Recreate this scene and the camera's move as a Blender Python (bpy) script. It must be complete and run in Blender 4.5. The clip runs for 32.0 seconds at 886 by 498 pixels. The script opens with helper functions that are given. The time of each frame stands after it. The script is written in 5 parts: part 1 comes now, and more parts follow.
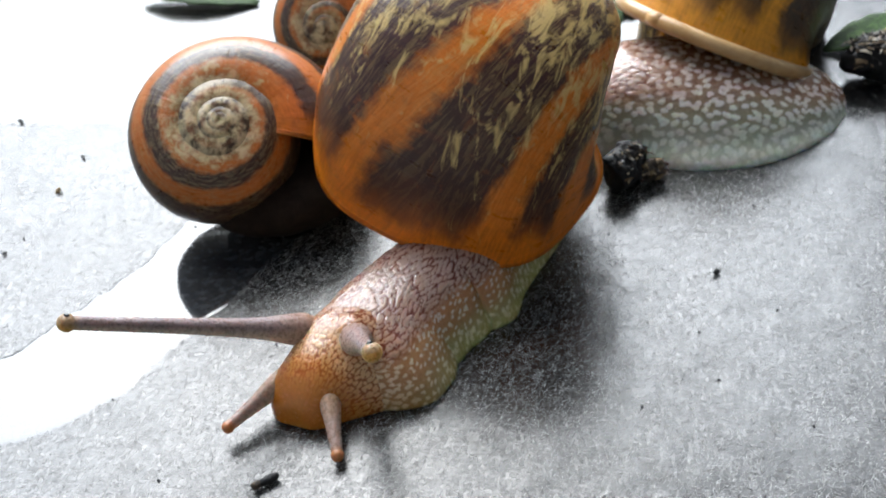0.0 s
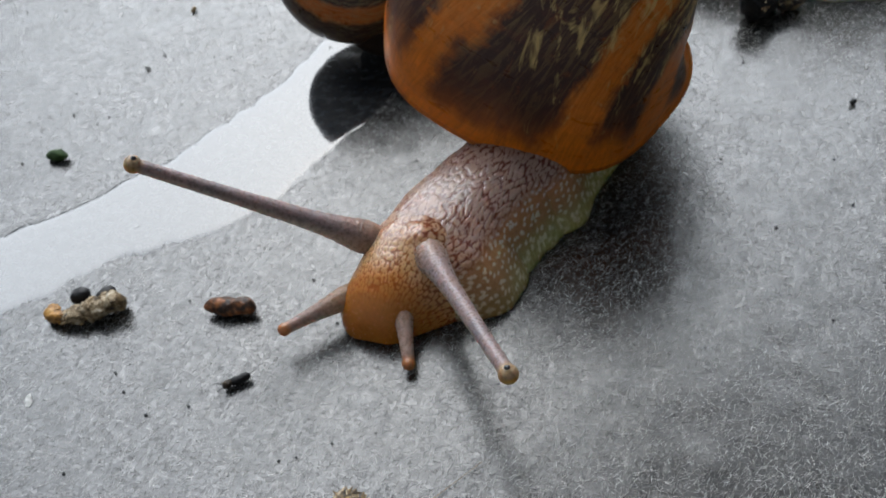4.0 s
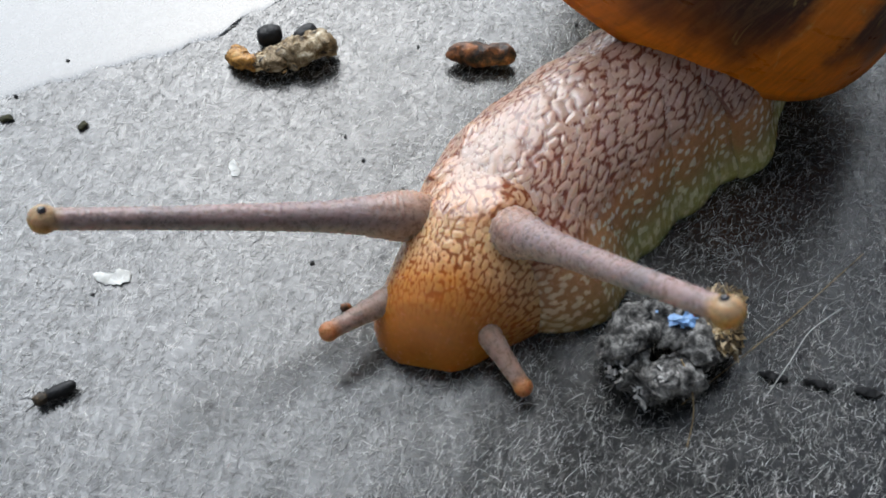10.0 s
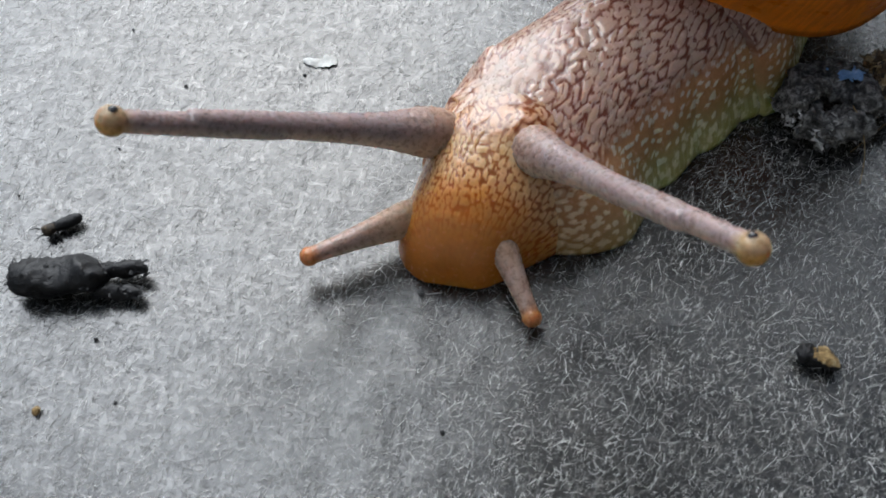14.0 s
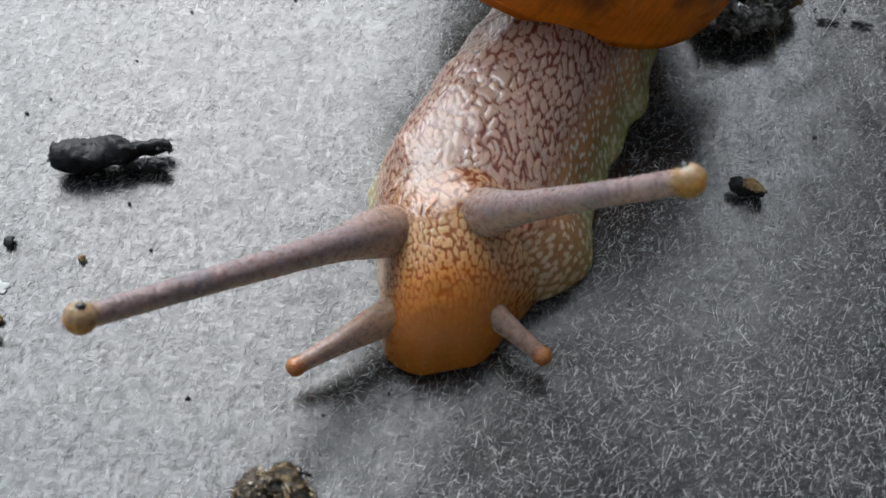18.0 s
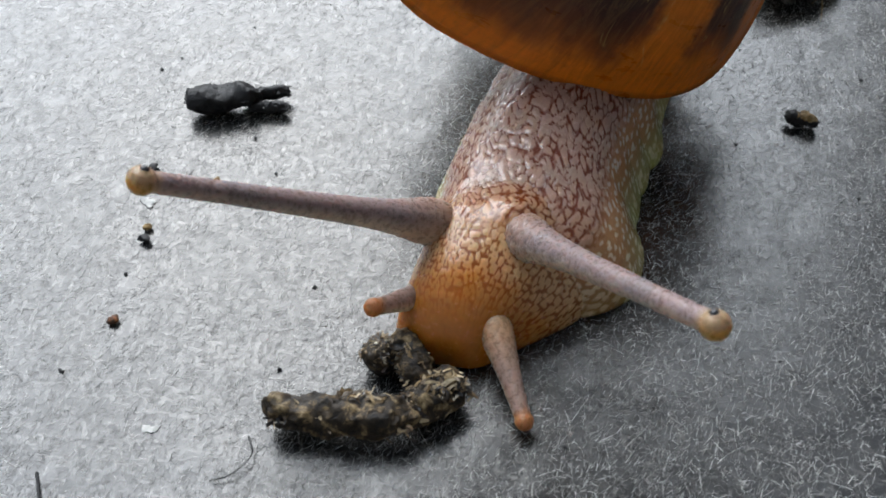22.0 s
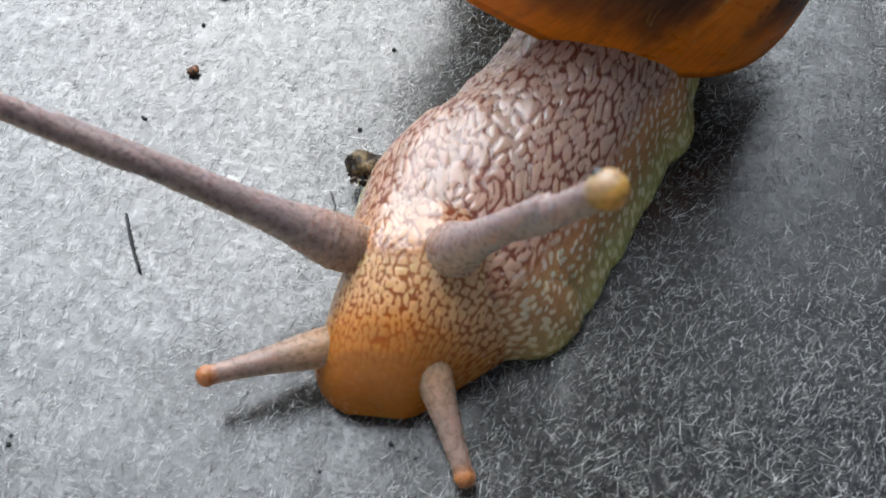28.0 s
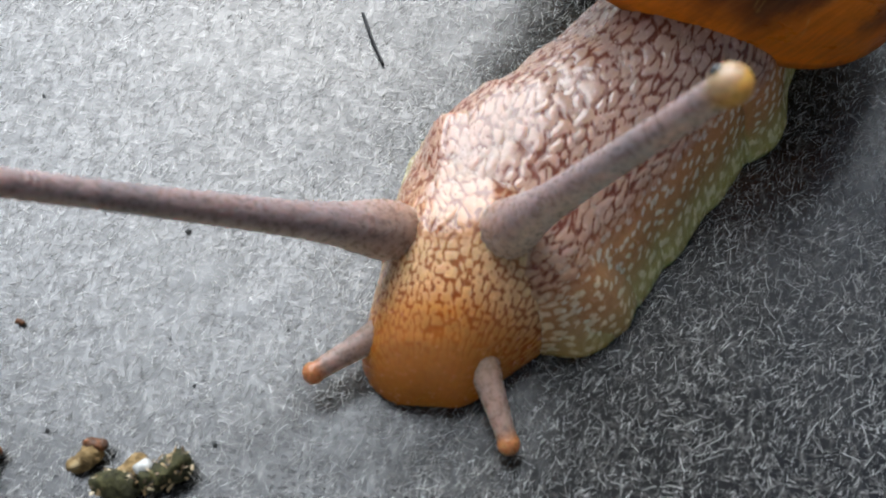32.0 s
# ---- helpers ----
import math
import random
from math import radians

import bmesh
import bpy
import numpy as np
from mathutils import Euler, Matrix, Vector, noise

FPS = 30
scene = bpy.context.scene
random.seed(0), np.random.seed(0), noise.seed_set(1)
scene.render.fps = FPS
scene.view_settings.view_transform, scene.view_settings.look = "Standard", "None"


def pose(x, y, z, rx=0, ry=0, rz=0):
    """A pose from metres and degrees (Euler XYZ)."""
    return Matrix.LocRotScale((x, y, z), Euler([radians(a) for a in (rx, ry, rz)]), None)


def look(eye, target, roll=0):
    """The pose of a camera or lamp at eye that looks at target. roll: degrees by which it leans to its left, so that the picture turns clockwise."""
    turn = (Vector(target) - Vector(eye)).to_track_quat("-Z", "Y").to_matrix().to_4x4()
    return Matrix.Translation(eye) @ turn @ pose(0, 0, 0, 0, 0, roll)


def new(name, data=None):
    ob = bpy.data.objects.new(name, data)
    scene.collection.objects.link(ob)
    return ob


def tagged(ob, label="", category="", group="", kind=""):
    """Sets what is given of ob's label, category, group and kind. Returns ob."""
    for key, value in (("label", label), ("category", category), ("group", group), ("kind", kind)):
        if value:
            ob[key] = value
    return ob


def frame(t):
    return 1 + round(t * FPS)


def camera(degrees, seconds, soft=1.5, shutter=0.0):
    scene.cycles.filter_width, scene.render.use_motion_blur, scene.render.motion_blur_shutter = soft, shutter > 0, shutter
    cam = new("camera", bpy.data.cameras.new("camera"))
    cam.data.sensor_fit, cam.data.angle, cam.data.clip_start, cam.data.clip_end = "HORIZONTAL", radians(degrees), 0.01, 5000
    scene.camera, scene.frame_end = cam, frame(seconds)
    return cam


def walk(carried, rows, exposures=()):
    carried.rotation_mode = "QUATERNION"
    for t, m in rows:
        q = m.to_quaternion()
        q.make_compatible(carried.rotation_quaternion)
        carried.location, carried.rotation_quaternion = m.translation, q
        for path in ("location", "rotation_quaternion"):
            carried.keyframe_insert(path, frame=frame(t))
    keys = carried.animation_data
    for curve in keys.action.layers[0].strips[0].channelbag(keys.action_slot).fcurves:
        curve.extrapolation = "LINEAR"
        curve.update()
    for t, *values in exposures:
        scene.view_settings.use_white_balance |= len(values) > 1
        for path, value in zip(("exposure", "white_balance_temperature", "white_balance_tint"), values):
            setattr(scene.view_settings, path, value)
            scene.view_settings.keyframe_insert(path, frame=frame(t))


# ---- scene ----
cam = camera(46.0, 32.0, soft=1.6)
cam.data.dof.use_dof, cam.data.dof.focus_distance, cam.data.dof.aperture_fstop = True, 0.078, 95.0
PATH = [
    (0, (0.00001, 0.00006, 0.07331), (-0.01916, 0.07695, 0.01231), -8.27),
    (0.5, (-0.00112, -0.00193, 0.07375), (-0.01965, 0.07527, 0.01295), -7.73),
    (1, (-0.00110, -0.00634, 0.07489), (-0.01934, 0.07079, 0.01391), -7.75),
    (1.5, (-0.00177, -0.00709, 0.07372), (-0.02028, 0.06955, 0.01222), -7.92),
    (2, (-0.00411, -0.00783, 0.07188), (-0.02299, 0.06556, 0.00664), -7.94),
    (2.5, (-0.00368, -0.00563, 0.07178), (-0.02396, 0.06573, 0.00473), -8.25),
    (3, (-0.00449, -0.00527, 0.07237), (-0.02622, 0.06503, 0.00466), -8.86),
    (3.5, (-0.00517, -0.00593, 0.07377), (-0.02854, 0.06229, 0.00449), -9.76),
    (4, (-0.00634, -0.00651, 0.07457), (-0.03112, 0.05952, 0.00367), -10.79),
    (4.5, (-0.01035, -0.00864, 0.07629), (-0.03620, 0.05546, 0.00402), -11.60),
    (6.5, (-0.02049, -0.00291, 0.07257), (-0.03785, 0.05648, -0.00599), -7.62),
    (7, (-0.02423, -0.00458, 0.07033), (-0.04058, 0.05377, -0.00922), -6.95),
    (7.5, (-0.03002, -0.00105, 0.06851), (-0.04481, 0.05318, -0.01420), -4.86),
    (8, (-0.03502, -0.00043, 0.06776), (-0.04768, 0.05222, -0.01631), -3.73),
    (8.5, (-0.04005, -0.00048, 0.06555), (-0.05138, 0.05287, -0.01827), -2.76),
    (9, (-0.04254, -0.00180, 0.06383), (-0.05331, 0.05155, -0.02006), -1.95),
    (9.5, (-0.04249, -0.00159, 0.06189), (-0.05274, 0.05181, -0.02203), -1.59),
    (10, (-0.04389, -0.00279, 0.05986), (-0.05457, 0.05039, -0.02415), -2.17),
    (10.5, (-0.04423, -0.00337, 0.05818), (-0.05470, 0.04910, -0.02630), -2.37),
    (11, (-0.04485, -0.00478, 0.05804), (-0.05475, 0.04765, -0.02654), -1.92),
    (11.5, (-0.04545, -0.00822, 0.05777), (-0.05487, 0.04479, -0.02650), -1.45),
    (12, (-0.04524, -0.01069, 0.05815), (-0.05486, 0.04315, -0.02557), -1.10),
    (12.5, (-0.04720, -0.01289, 0.05762), (-0.05689, 0.04121, -0.02593), -1.33),
    (13, (-0.05206, -0.01601, 0.05784), (-0.06129, 0.03725, -0.02629), -1.56),
    (13.5, (-0.05462, -0.02010, 0.05686), (-0.06472, 0.03363, -0.02687), -2.04),
    (15.5, (-0.05503, -0.02701, 0.05779), (-0.06402, 0.02967, -0.02410), -2.02),
    (16, (-0.05610, -0.02905, 0.05604), (-0.06622, 0.02920, -0.02460), -3.27),
    (16.5, (-0.05712, -0.03064, 0.05674), (-0.06689, 0.02805, -0.02364), -2.11),
    (17, (-0.05715, -0.03283, 0.05745), (-0.06507, 0.02597, -0.02304), -1.00),
    (17.5, (-0.05710, -0.03651, 0.05707), (-0.06387, 0.02306, -0.02296), -0.12),
    (18, (-0.05556, -0.04210, 0.05693), (-0.06076, 0.01929, -0.02184), 0.01),
    (18.5, (-0.05386, -0.05119, 0.05691), (-0.05745, 0.01260, -0.02002), -0.11),
    (19, (-0.05539, -0.05484, 0.05983), (-0.05927, 0.01418, -0.01243), -0.25),
    (19.5, (-0.05456, -0.05457, 0.06175), (-0.05951, 0.01822, -0.00664), -0.38),
    (20, (-0.05541, -0.05609, 0.06066), (-0.06230, 0.01600, -0.00830), -1.48),
    (20.5, (-0.05819, -0.05819, 0.05759), (-0.06724, 0.01220, -0.01286), -2.75),
    (21, (-0.05838, -0.05842, 0.05745), (-0.06841, 0.01005, -0.01474), -3.29),
    (21.5, (-0.05759, -0.05760, 0.05753), (-0.06746, 0.01040, -0.01513), -3.25),
    (22, (-0.05811, -0.05729, 0.05708), (-0.06759, 0.00891, -0.01727), -2.73),
    (22.5, (-0.05895, -0.05741, 0.05651), (-0.06790, 0.00411, -0.02182), -1.87),
    (23, (-0.05872, -0.05689, 0.05705), (-0.06738, 0.00148, -0.02368), -1.28),
    (23.5, (-0.06028, -0.05654, 0.05674), (-0.06914, 0.00177, -0.02401), -1.33),
    (24, (-0.06468, -0.05456, 0.05569), (-0.07465, 0.00625, -0.02307), -1.63),
    (24.5, (-0.06560, -0.05467, 0.05534), (-0.07650, 0.00657, -0.02295), -2.23),
    (25, (-0.06648, -0.05543, 0.05488), (-0.07912, 0.00562, -0.02331), -2.68),
    (25.5, (-0.06698, -0.05633, 0.05268), (-0.08030, 0.00267, -0.02696), -3.78),
    (26, (-0.05974, -0.05761, 0.05111), (-0.07174, 0.00014, -0.02964), -4.66),
    (26.5, (-0.05911, -0.05726, 0.05073), (-0.07094, -0.00094, -0.03105), -4.95),
    (28.5, (-0.06499, -0.06065, 0.05964), (-0.07191, -0.01266, -0.02781), 1.29),
    (29, (-0.06736, -0.06260, 0.06076), (-0.07369, -0.01532, -0.02713), 1.51),
    (29.5, (-0.06921, -0.06560, 0.06049), (-0.07505, -0.01880, -0.02769), 1.23),
    (30, (-0.07123, -0.06781, 0.05823), (-0.07711, -0.02152, -0.03022), 0.97),
    (30.5, (-0.07411, -0.06960, 0.05688), (-0.08074, -0.02394, -0.03184), 0.60),
    (31, (-0.07467, -0.07012, 0.05615), (-0.08211, -0.02507, -0.03282), -0.07),
    (31.5, (-0.07505, -0.07088, 0.05559), (-0.08320, -0.02652, -0.03366), -0.94),
    (32, (-0.07514, -0.07115, 0.05553), (-0.08368, -0.02708, -0.03383), -1.53),
]
walk(cam, [(t, look(eye, target, roll)) for t, eye, target, roll in PATH],
     exposures=((0, 0.8, 5900, 6), (1, 0.75, 5900, 6), (2, 0.42, 5900, 6), (3, 0.2, 5900, 6), (4, 0.06, 5900, 6), (7, 0.25, 5900, 6), (10, 0.4, 5900, 6), (19, 0.2, 5900, 6), (24, 0.4, 5900, 6), (26, 0.25, 5900, 6), (28, 0.65, 5900, 6), (32, 0.6, 5900, 6)))

# ---- daylight ----
SUN_AZ, SUN_EL = 110.0, 47.0      # degrees: counter-clockwise from +x, and above the horizon
world = bpy.data.worlds.new("sky")
scene.world = world
world.use_nodes = True
wt = world.node_tree
wt.nodes.clear()
w_out = wt.nodes.new("ShaderNodeOutputWorld")
w_bg = wt.nodes.new("ShaderNodeBackground")
w_sky = wt.nodes.new("ShaderNodeTexSky")
w_sky.sky_type = "NISHITA"
w_sky.sun_disc = False
w_sky.sun_elevation = radians(SUN_EL)
w_sky.sun_rotation = radians(90.0 - SUN_AZ)
w_sky.air_density, w_sky.dust_density, w_sky.ozone_density = 1.3, 5.0, 2.0
w_bg.inputs["Strength"].default_value = 0.065
wt.links.new(w_sky.outputs[0], w_bg.inputs[0])
wt.links.new(w_bg.outputs[0], w_out.inputs[0])

sun_data = bpy.data.lights.new("sun", "SUN")
sun_data.energy, sun_data.angle, sun_data.color = 4.4, radians(62), (1.0, 0.985, 0.985)
sun = new("sun", sun_data)
sun.matrix_basis = look((0, 0, 0), (-math.cos(radians(SUN_AZ)) * math.cos(radians(SUN_EL)),
                                    -math.sin(radians(SUN_AZ)) * math.cos(radians(SUN_EL)), -math.sin(radians(SUN_EL))))

# ---- materials ----
MM = 0.001


def material(name):
    m = bpy.data.materials.new(name)
    m.use_nodes = True
    t = m.node_tree
    return m, t, t.nodes["Principled BSDF"]


def nd(t, kind, **settings):
    n = t.nodes.new(kind)
    for k, v in settings.items():
        if k in n.inputs:
            n.inputs[k].default_value = v
    return n


def coords(t, scale=(1, 1, 1), rot=(0, 0, 0)):
    c = t.nodes.new("ShaderNodeTexCoord")
    m = t.nodes.new("ShaderNodeMapping")
    m.inputs["Scale"].default_value = scale
    m.inputs["Rotation"].default_value = rot
    t.links.new(c.outputs["Object"], m.inputs["Vector"])
    return m.outputs["Vector"]


def noise_tex(t, vec, scale, detail=4.0, rough=0.6, distort=0.0):
    n = nd(t, "ShaderNodeTexNoise", Scale=scale, Detail=detail, Roughness=rough, Distortion=distort)
    t.links.new(vec, n.inputs["Vector"])
    return n.outputs["Fac"]


def ramp(t, fac, stops):
    r = t.nodes.new("ShaderNodeValToRGB")
    els = r.color_ramp.elements
    while len(els) < len(stops):
        els.new(0.5)
    for e, (p, c) in zip(els, stops):
        e.position = p
        e.color = (*c, 1) if len(c) == 3 else c
    t.links.new(fac, r.inputs["Fac"])
    return r.outputs["Color"]


def grey(t, fac, stops):
    return ramp(t, fac, [(p, (v, v, v)) for p, v in stops])


def mix(t, fac, a, b, how="MIX"):
    m = t.nodes.new("ShaderNodeMix")
    m.data_type, m.blend_type = "RGBA", how
    for sock, v in ((m.inputs["Factor"], fac), (m.inputs["A"], a), (m.inputs["B"], b)):
        if isinstance(v, (int, float)):
            sock.default_value = v if sock.name == "Factor" else (v, v, v, 1)
        elif isinstance(v, tuple):
            sock.default_value = (*v, 1)
        else:
            t.links.new(v, sock)
    for s in m.outputs:
        if s.type == "RGBA":
            return s


def calc(t, how, a, b=0.0, clamp=False):
    m = t.nodes.new("ShaderNodeMath")
    m.operation, m.use_clamp = how, clamp
    for sock, v in zip(m.inputs, (a, b)):
        if isinstance(v, (int, float)):
            sock.default_value = v
        else:
            t.links.new(v, sock)
    return m.outputs[0]


def attr(t, name):
    a = t.nodes.new("ShaderNodeAttribute")
    a.attribute_name = name
    return a.outputs["Fac"]


def bump(t, b, height, strength, dist):
    n = nd(t, "ShaderNodeBump", Strength=strength, Distance=dist)
    t.links.new(height, n.inputs["Height"])
    t.links.new(n.outputs["Normal"], b.inputs["Normal"])


def felt_material():
    """Dark roofing felt, matted with pale fibres, with a dull sheen."""
    m, t, b = material("felt")
    v = coords(t)
    streak = coords(t, (1.0, 0.30, 1.0), (0, 0, radians(28)))
    cross = coords(t, (0.30, 1.0, 1.0), (0, 0, radians(12)))
    big = noise_tex(t, v, 60, 4, 0.6)
    fine = noise_tex(t, streak, 2300, 4, 0.75)
    weave = noise_tex(t, cross, 2700, 4, 0.75)
    grain = noise_tex(t, v, 6500, 3, 0.7)
    mat = calc(t, "MAXIMUM", fine, weave)
    base = ramp(t, mat, [(0.46, (0.010, 0.010, 0.010)), (0.56, (0.024, 0.024, 0.022)), (0.64, (0.06, 0.057, 0.052)), (0.74, (0.24, 0.23, 0.21))])
    tone = grey(t, big, [(0.30, 0.65), (0.70, 1.3)])
    base = mix(t, 1.0, base, tone, "MULTIPLY")
    speck = grey(t, grain, [(0.62, 0.0), (0.74, 1.0)])
    base = mix(t, calc(t, "MULTIPLY", speck, 0.12), base, (0.16, 0.16, 0.155))
    t.links.new(base, b.inputs["Base Color"])
    rough = grey(t, noise_tex(t, v, 110, 4, 0.6), [(0.3, 0.16), (0.7, 0.24)])
    t.links.new(rough, b.inputs["Roughness"])
    b.inputs["IOR"].default_value = 1.66
    hgt = calc(t, "ADD", mat, calc(t, "MULTIPLY", grain, 0.4))
    t.links.new(grey(t, mat, [(0.46, 0.40), (0.62, 0.60)]), b.inputs["Specular IOR Level"])
    bump(t, b, hgt, 0.25, 0.00011)
    return m


def water_material():
    """Clear shallow water over the dark felt."""
    m, t, b = material("water")
    v = coords(t)
    c = ramp(t, noise_tex(t, v, 900, 4, 0.6), [(0.3, (0.012, 0.013, 0.014)), (0.7, (0.05, 0.052, 0.054))])
    t.links.new(c, b.inputs["Base Color"])
    b.inputs["Roughness"].default_value = 0.03
    b.inputs["IOR"].default_value = 1.74
    b.inputs["Specular IOR Level"].default_value = 0.5
    bump(t, b, noise_tex(t, v, 110, 2, 0.5), 0.12, 0.0005)
    return m


def fibre_material():
    """Loose mineral fibres, each with a tone of its own."""
    m, t, b = material("pale_fibre")
    g = t.nodes.new("ShaderNodeNewGeometry")
    c = ramp(t, g.outputs["Random Per Island"], [(0.0, (0.04, 0.039, 0.037)), (0.40, (0.15, 0.147, 0.138)), (0.78, (0.42, 0.41, 0.39)), (1.0, (0.86, 0.85, 0.81))])
    t.links.new(c, b.inputs["Base Color"])
    b.inputs["Roughness"].default_value = 0.4
    return m


def shell_material(name, orange, dark, pale, bars, skew, fleck_rows, bald_rows, crown, fleck_side=-2.0):
    """Banded shell: attributes band (across the tube) and turn (along it). bars: the dark bands, as parts of the way round the tube."""
    m, t, b = material(name)
    band, turn = attr(t, "band"), attr(t, "turn")
    v = coords(t)

    def grown(along_n, across_n, detail=3, rough=0.6, distort=0.0, across=None):
        c = t.nodes.new("ShaderNodeCombineXYZ")
        t.links.new(calc(t, "MULTIPLY", turn, along_n), c.inputs[0])
        t.links.new(calc(t, "MULTIPLY", across or band, across_n), c.inputs[1])
        return noise_tex(t, c.outputs[0], 1.0, detail, rough, distort)

    growth = grown(330.0, 9.0, 4, 0.65)          # fine streaks along the growth lines
    rough_edge = grown(150.0, 16.0, 4, 0.7, 0.5)
    flame = grown(34.0, 7.0, 4, 0.6)
    blot = noise_tex(t, v, 190, 3, 0.6)
    mottle = noise_tex(t, v, 620, 4, 0.7)
    age = calc(t, "MINIMUM", calc(t, "SUBTRACT", 1.0, turn), 0.12)
    wob = calc(t, "ADD", band, calc(t, "MULTIPLY", age, skew))
    for n, amount in ((flame, 0.07), (rough_edge, 0.06), (growth, 0.035)):
        wob = calc(t, "ADD", wob, calc(t, "MULTIPLY", calc(t, "SUBTRACT", n, 0.5), amount))
    pos = calc(t, "MULTIPLY", calc(t, "ADD", wob, 1.0), 0.5)
    stops = []
    for lo, hi in bars:
        stops += [(lo - 0.008, 0.0), (lo + 0.006, 1.0), (hi - 0.006, 1.0), (hi + 0.008, 0.0)]
    bands = grey(t, pos, stops)
    near_lip = grey(t, calc(t, "ADD", turn, calc(t, "MULTIPLY", calc(t, "SUBTRACT", flame, 0.5), 0.02)), [(0.0, 1.0), (0.985, 1.0), (0.991, 0.9), (0.996, 0.0)])
    bands = calc(t, "MULTIPLY", bands, near_lip)
    bands = calc(t, "MULTIPLY", bands, grey(t, rough_edge, [(0.28, 0.75), (0.42, 1.0)]))
    ground_col = mix(t, growth, tuple(0.62 * c for c in orange), tuple(min(1.0, 1.35 * c) for c in orange))
    ground_col = mix(t, grey(t, mottle, [(0.55, 0.0), (0.75, 0.4)]), ground_col, tuple(0.25 * c for c in orange))
    deep = mix(t, flame, tuple(0.5 * c for c in dark), tuple(1.9 * c for c in dark))
    deep = mix(t, grey(t, growth, [(0.55, 0.0), (0.75, 0.5)]), deep, (0.10, 0.022, 0.016))
    col = mix(t, calc(t, "MULTIPLY", bands, 0.96), ground_col, deep)
    # fine wrinkles along the bands
    slant = calc(t, "ADD", band, calc(t, "MULTIPLY", age, skew))
    streak = grown(150.0, 95.0, 4, 0.7, 0.9, slant)
    scuff = calc(t, "MULTIPLY", grey(t, streak, [(0.48, 0.0), (0.58, 0.9)]), grey(t, turn, fleck_rows))
    col = mix(t, calc(t, "MULTIPLY", scuff, 1.8, True), col, tuple(0.5 * c for c in pale))
    col = mix(t, 1.0, col, grey(t, streak, [(0.30, 0.72), (0.5, 1.0), (0.70, 1.22)]), "MULTIPLY")
    # pale yellow flecks, thick on the older whorls
    fleck = grown(120.0, 30.0, 3, 0.7, 0.8)
    old = calc(t, "MULTIPLY", grey(t, turn, fleck_rows), grey(t, calc(t, "ADD", band, calc(t, "MULTIPLY", calc(t, "SUBTRACT", mottle, 0.5), 0.2)), [(max(0.0, fleck_side), 0.0), (max(0.0, fleck_side) + 0.1, 1.0)]) if fleck_side > 0 else 1.0)
    lim = calc(t, "SUBTRACT", calc(t, "ADD", fleck, old), 0.70)
    col = mix(t, calc(t, "MULTIPLY", calc(t, "MULTIPLY", lim, 8.0, True), 0.8), col, pale)
    # worn bald spire and shoulder
    wear = grey(t, turn, bald_rows)
    shoulder = grey(t, calc(t, "ADD", band, calc(t, "MULTIPLY", calc(t, "SUBTRACT", mottle, 0.5), 0.35)), [(crown, 0.0), (crown + 0.09, 0.8)])
    shoulder = calc(t, "MULTIPLY", shoulder, grey(t, turn, [(0.93, 1.0), (0.975, 0.0)]))
    bald = calc(t, "MULTIPLY", calc(t, "MAXIMUM", wear, shoulder), grey(t, blot, [(0.25, 0.45), (0.6, 1.0)]))
    worn = mix(t, grey(t, mottle, [(0.43, 0.0), (0.58, 1.0)]), (0.045, 0.026, 0.013), (0.60, 0.48, 0.28))
    col = mix(t, bald, col, worn)
    t.links.new(col, b.inputs["Base Color"])
    t.links.new(grey(t, growth, [(0.3, 0.24), (0.7, 0.42)]), b.inputs["Roughness"])
    b.inputs["Specular IOR Level"].default_value = 0.46
    b.inputs["Subsurface Weight"].default_value = 0.15
    b.inputs["Subsurface Radius"].default_value = (1.0, 0.35, 0.06)
    b.inputs["Subsurface Scale"].default_value = 0.0010
    relief = calc(t, "ADD", grown(420.0, 6.0, 3, 0.6), calc(t, "MULTIPLY", mottle, 0.5))
    bump(t, b, relief, 0.5, 0.00016)
    return m


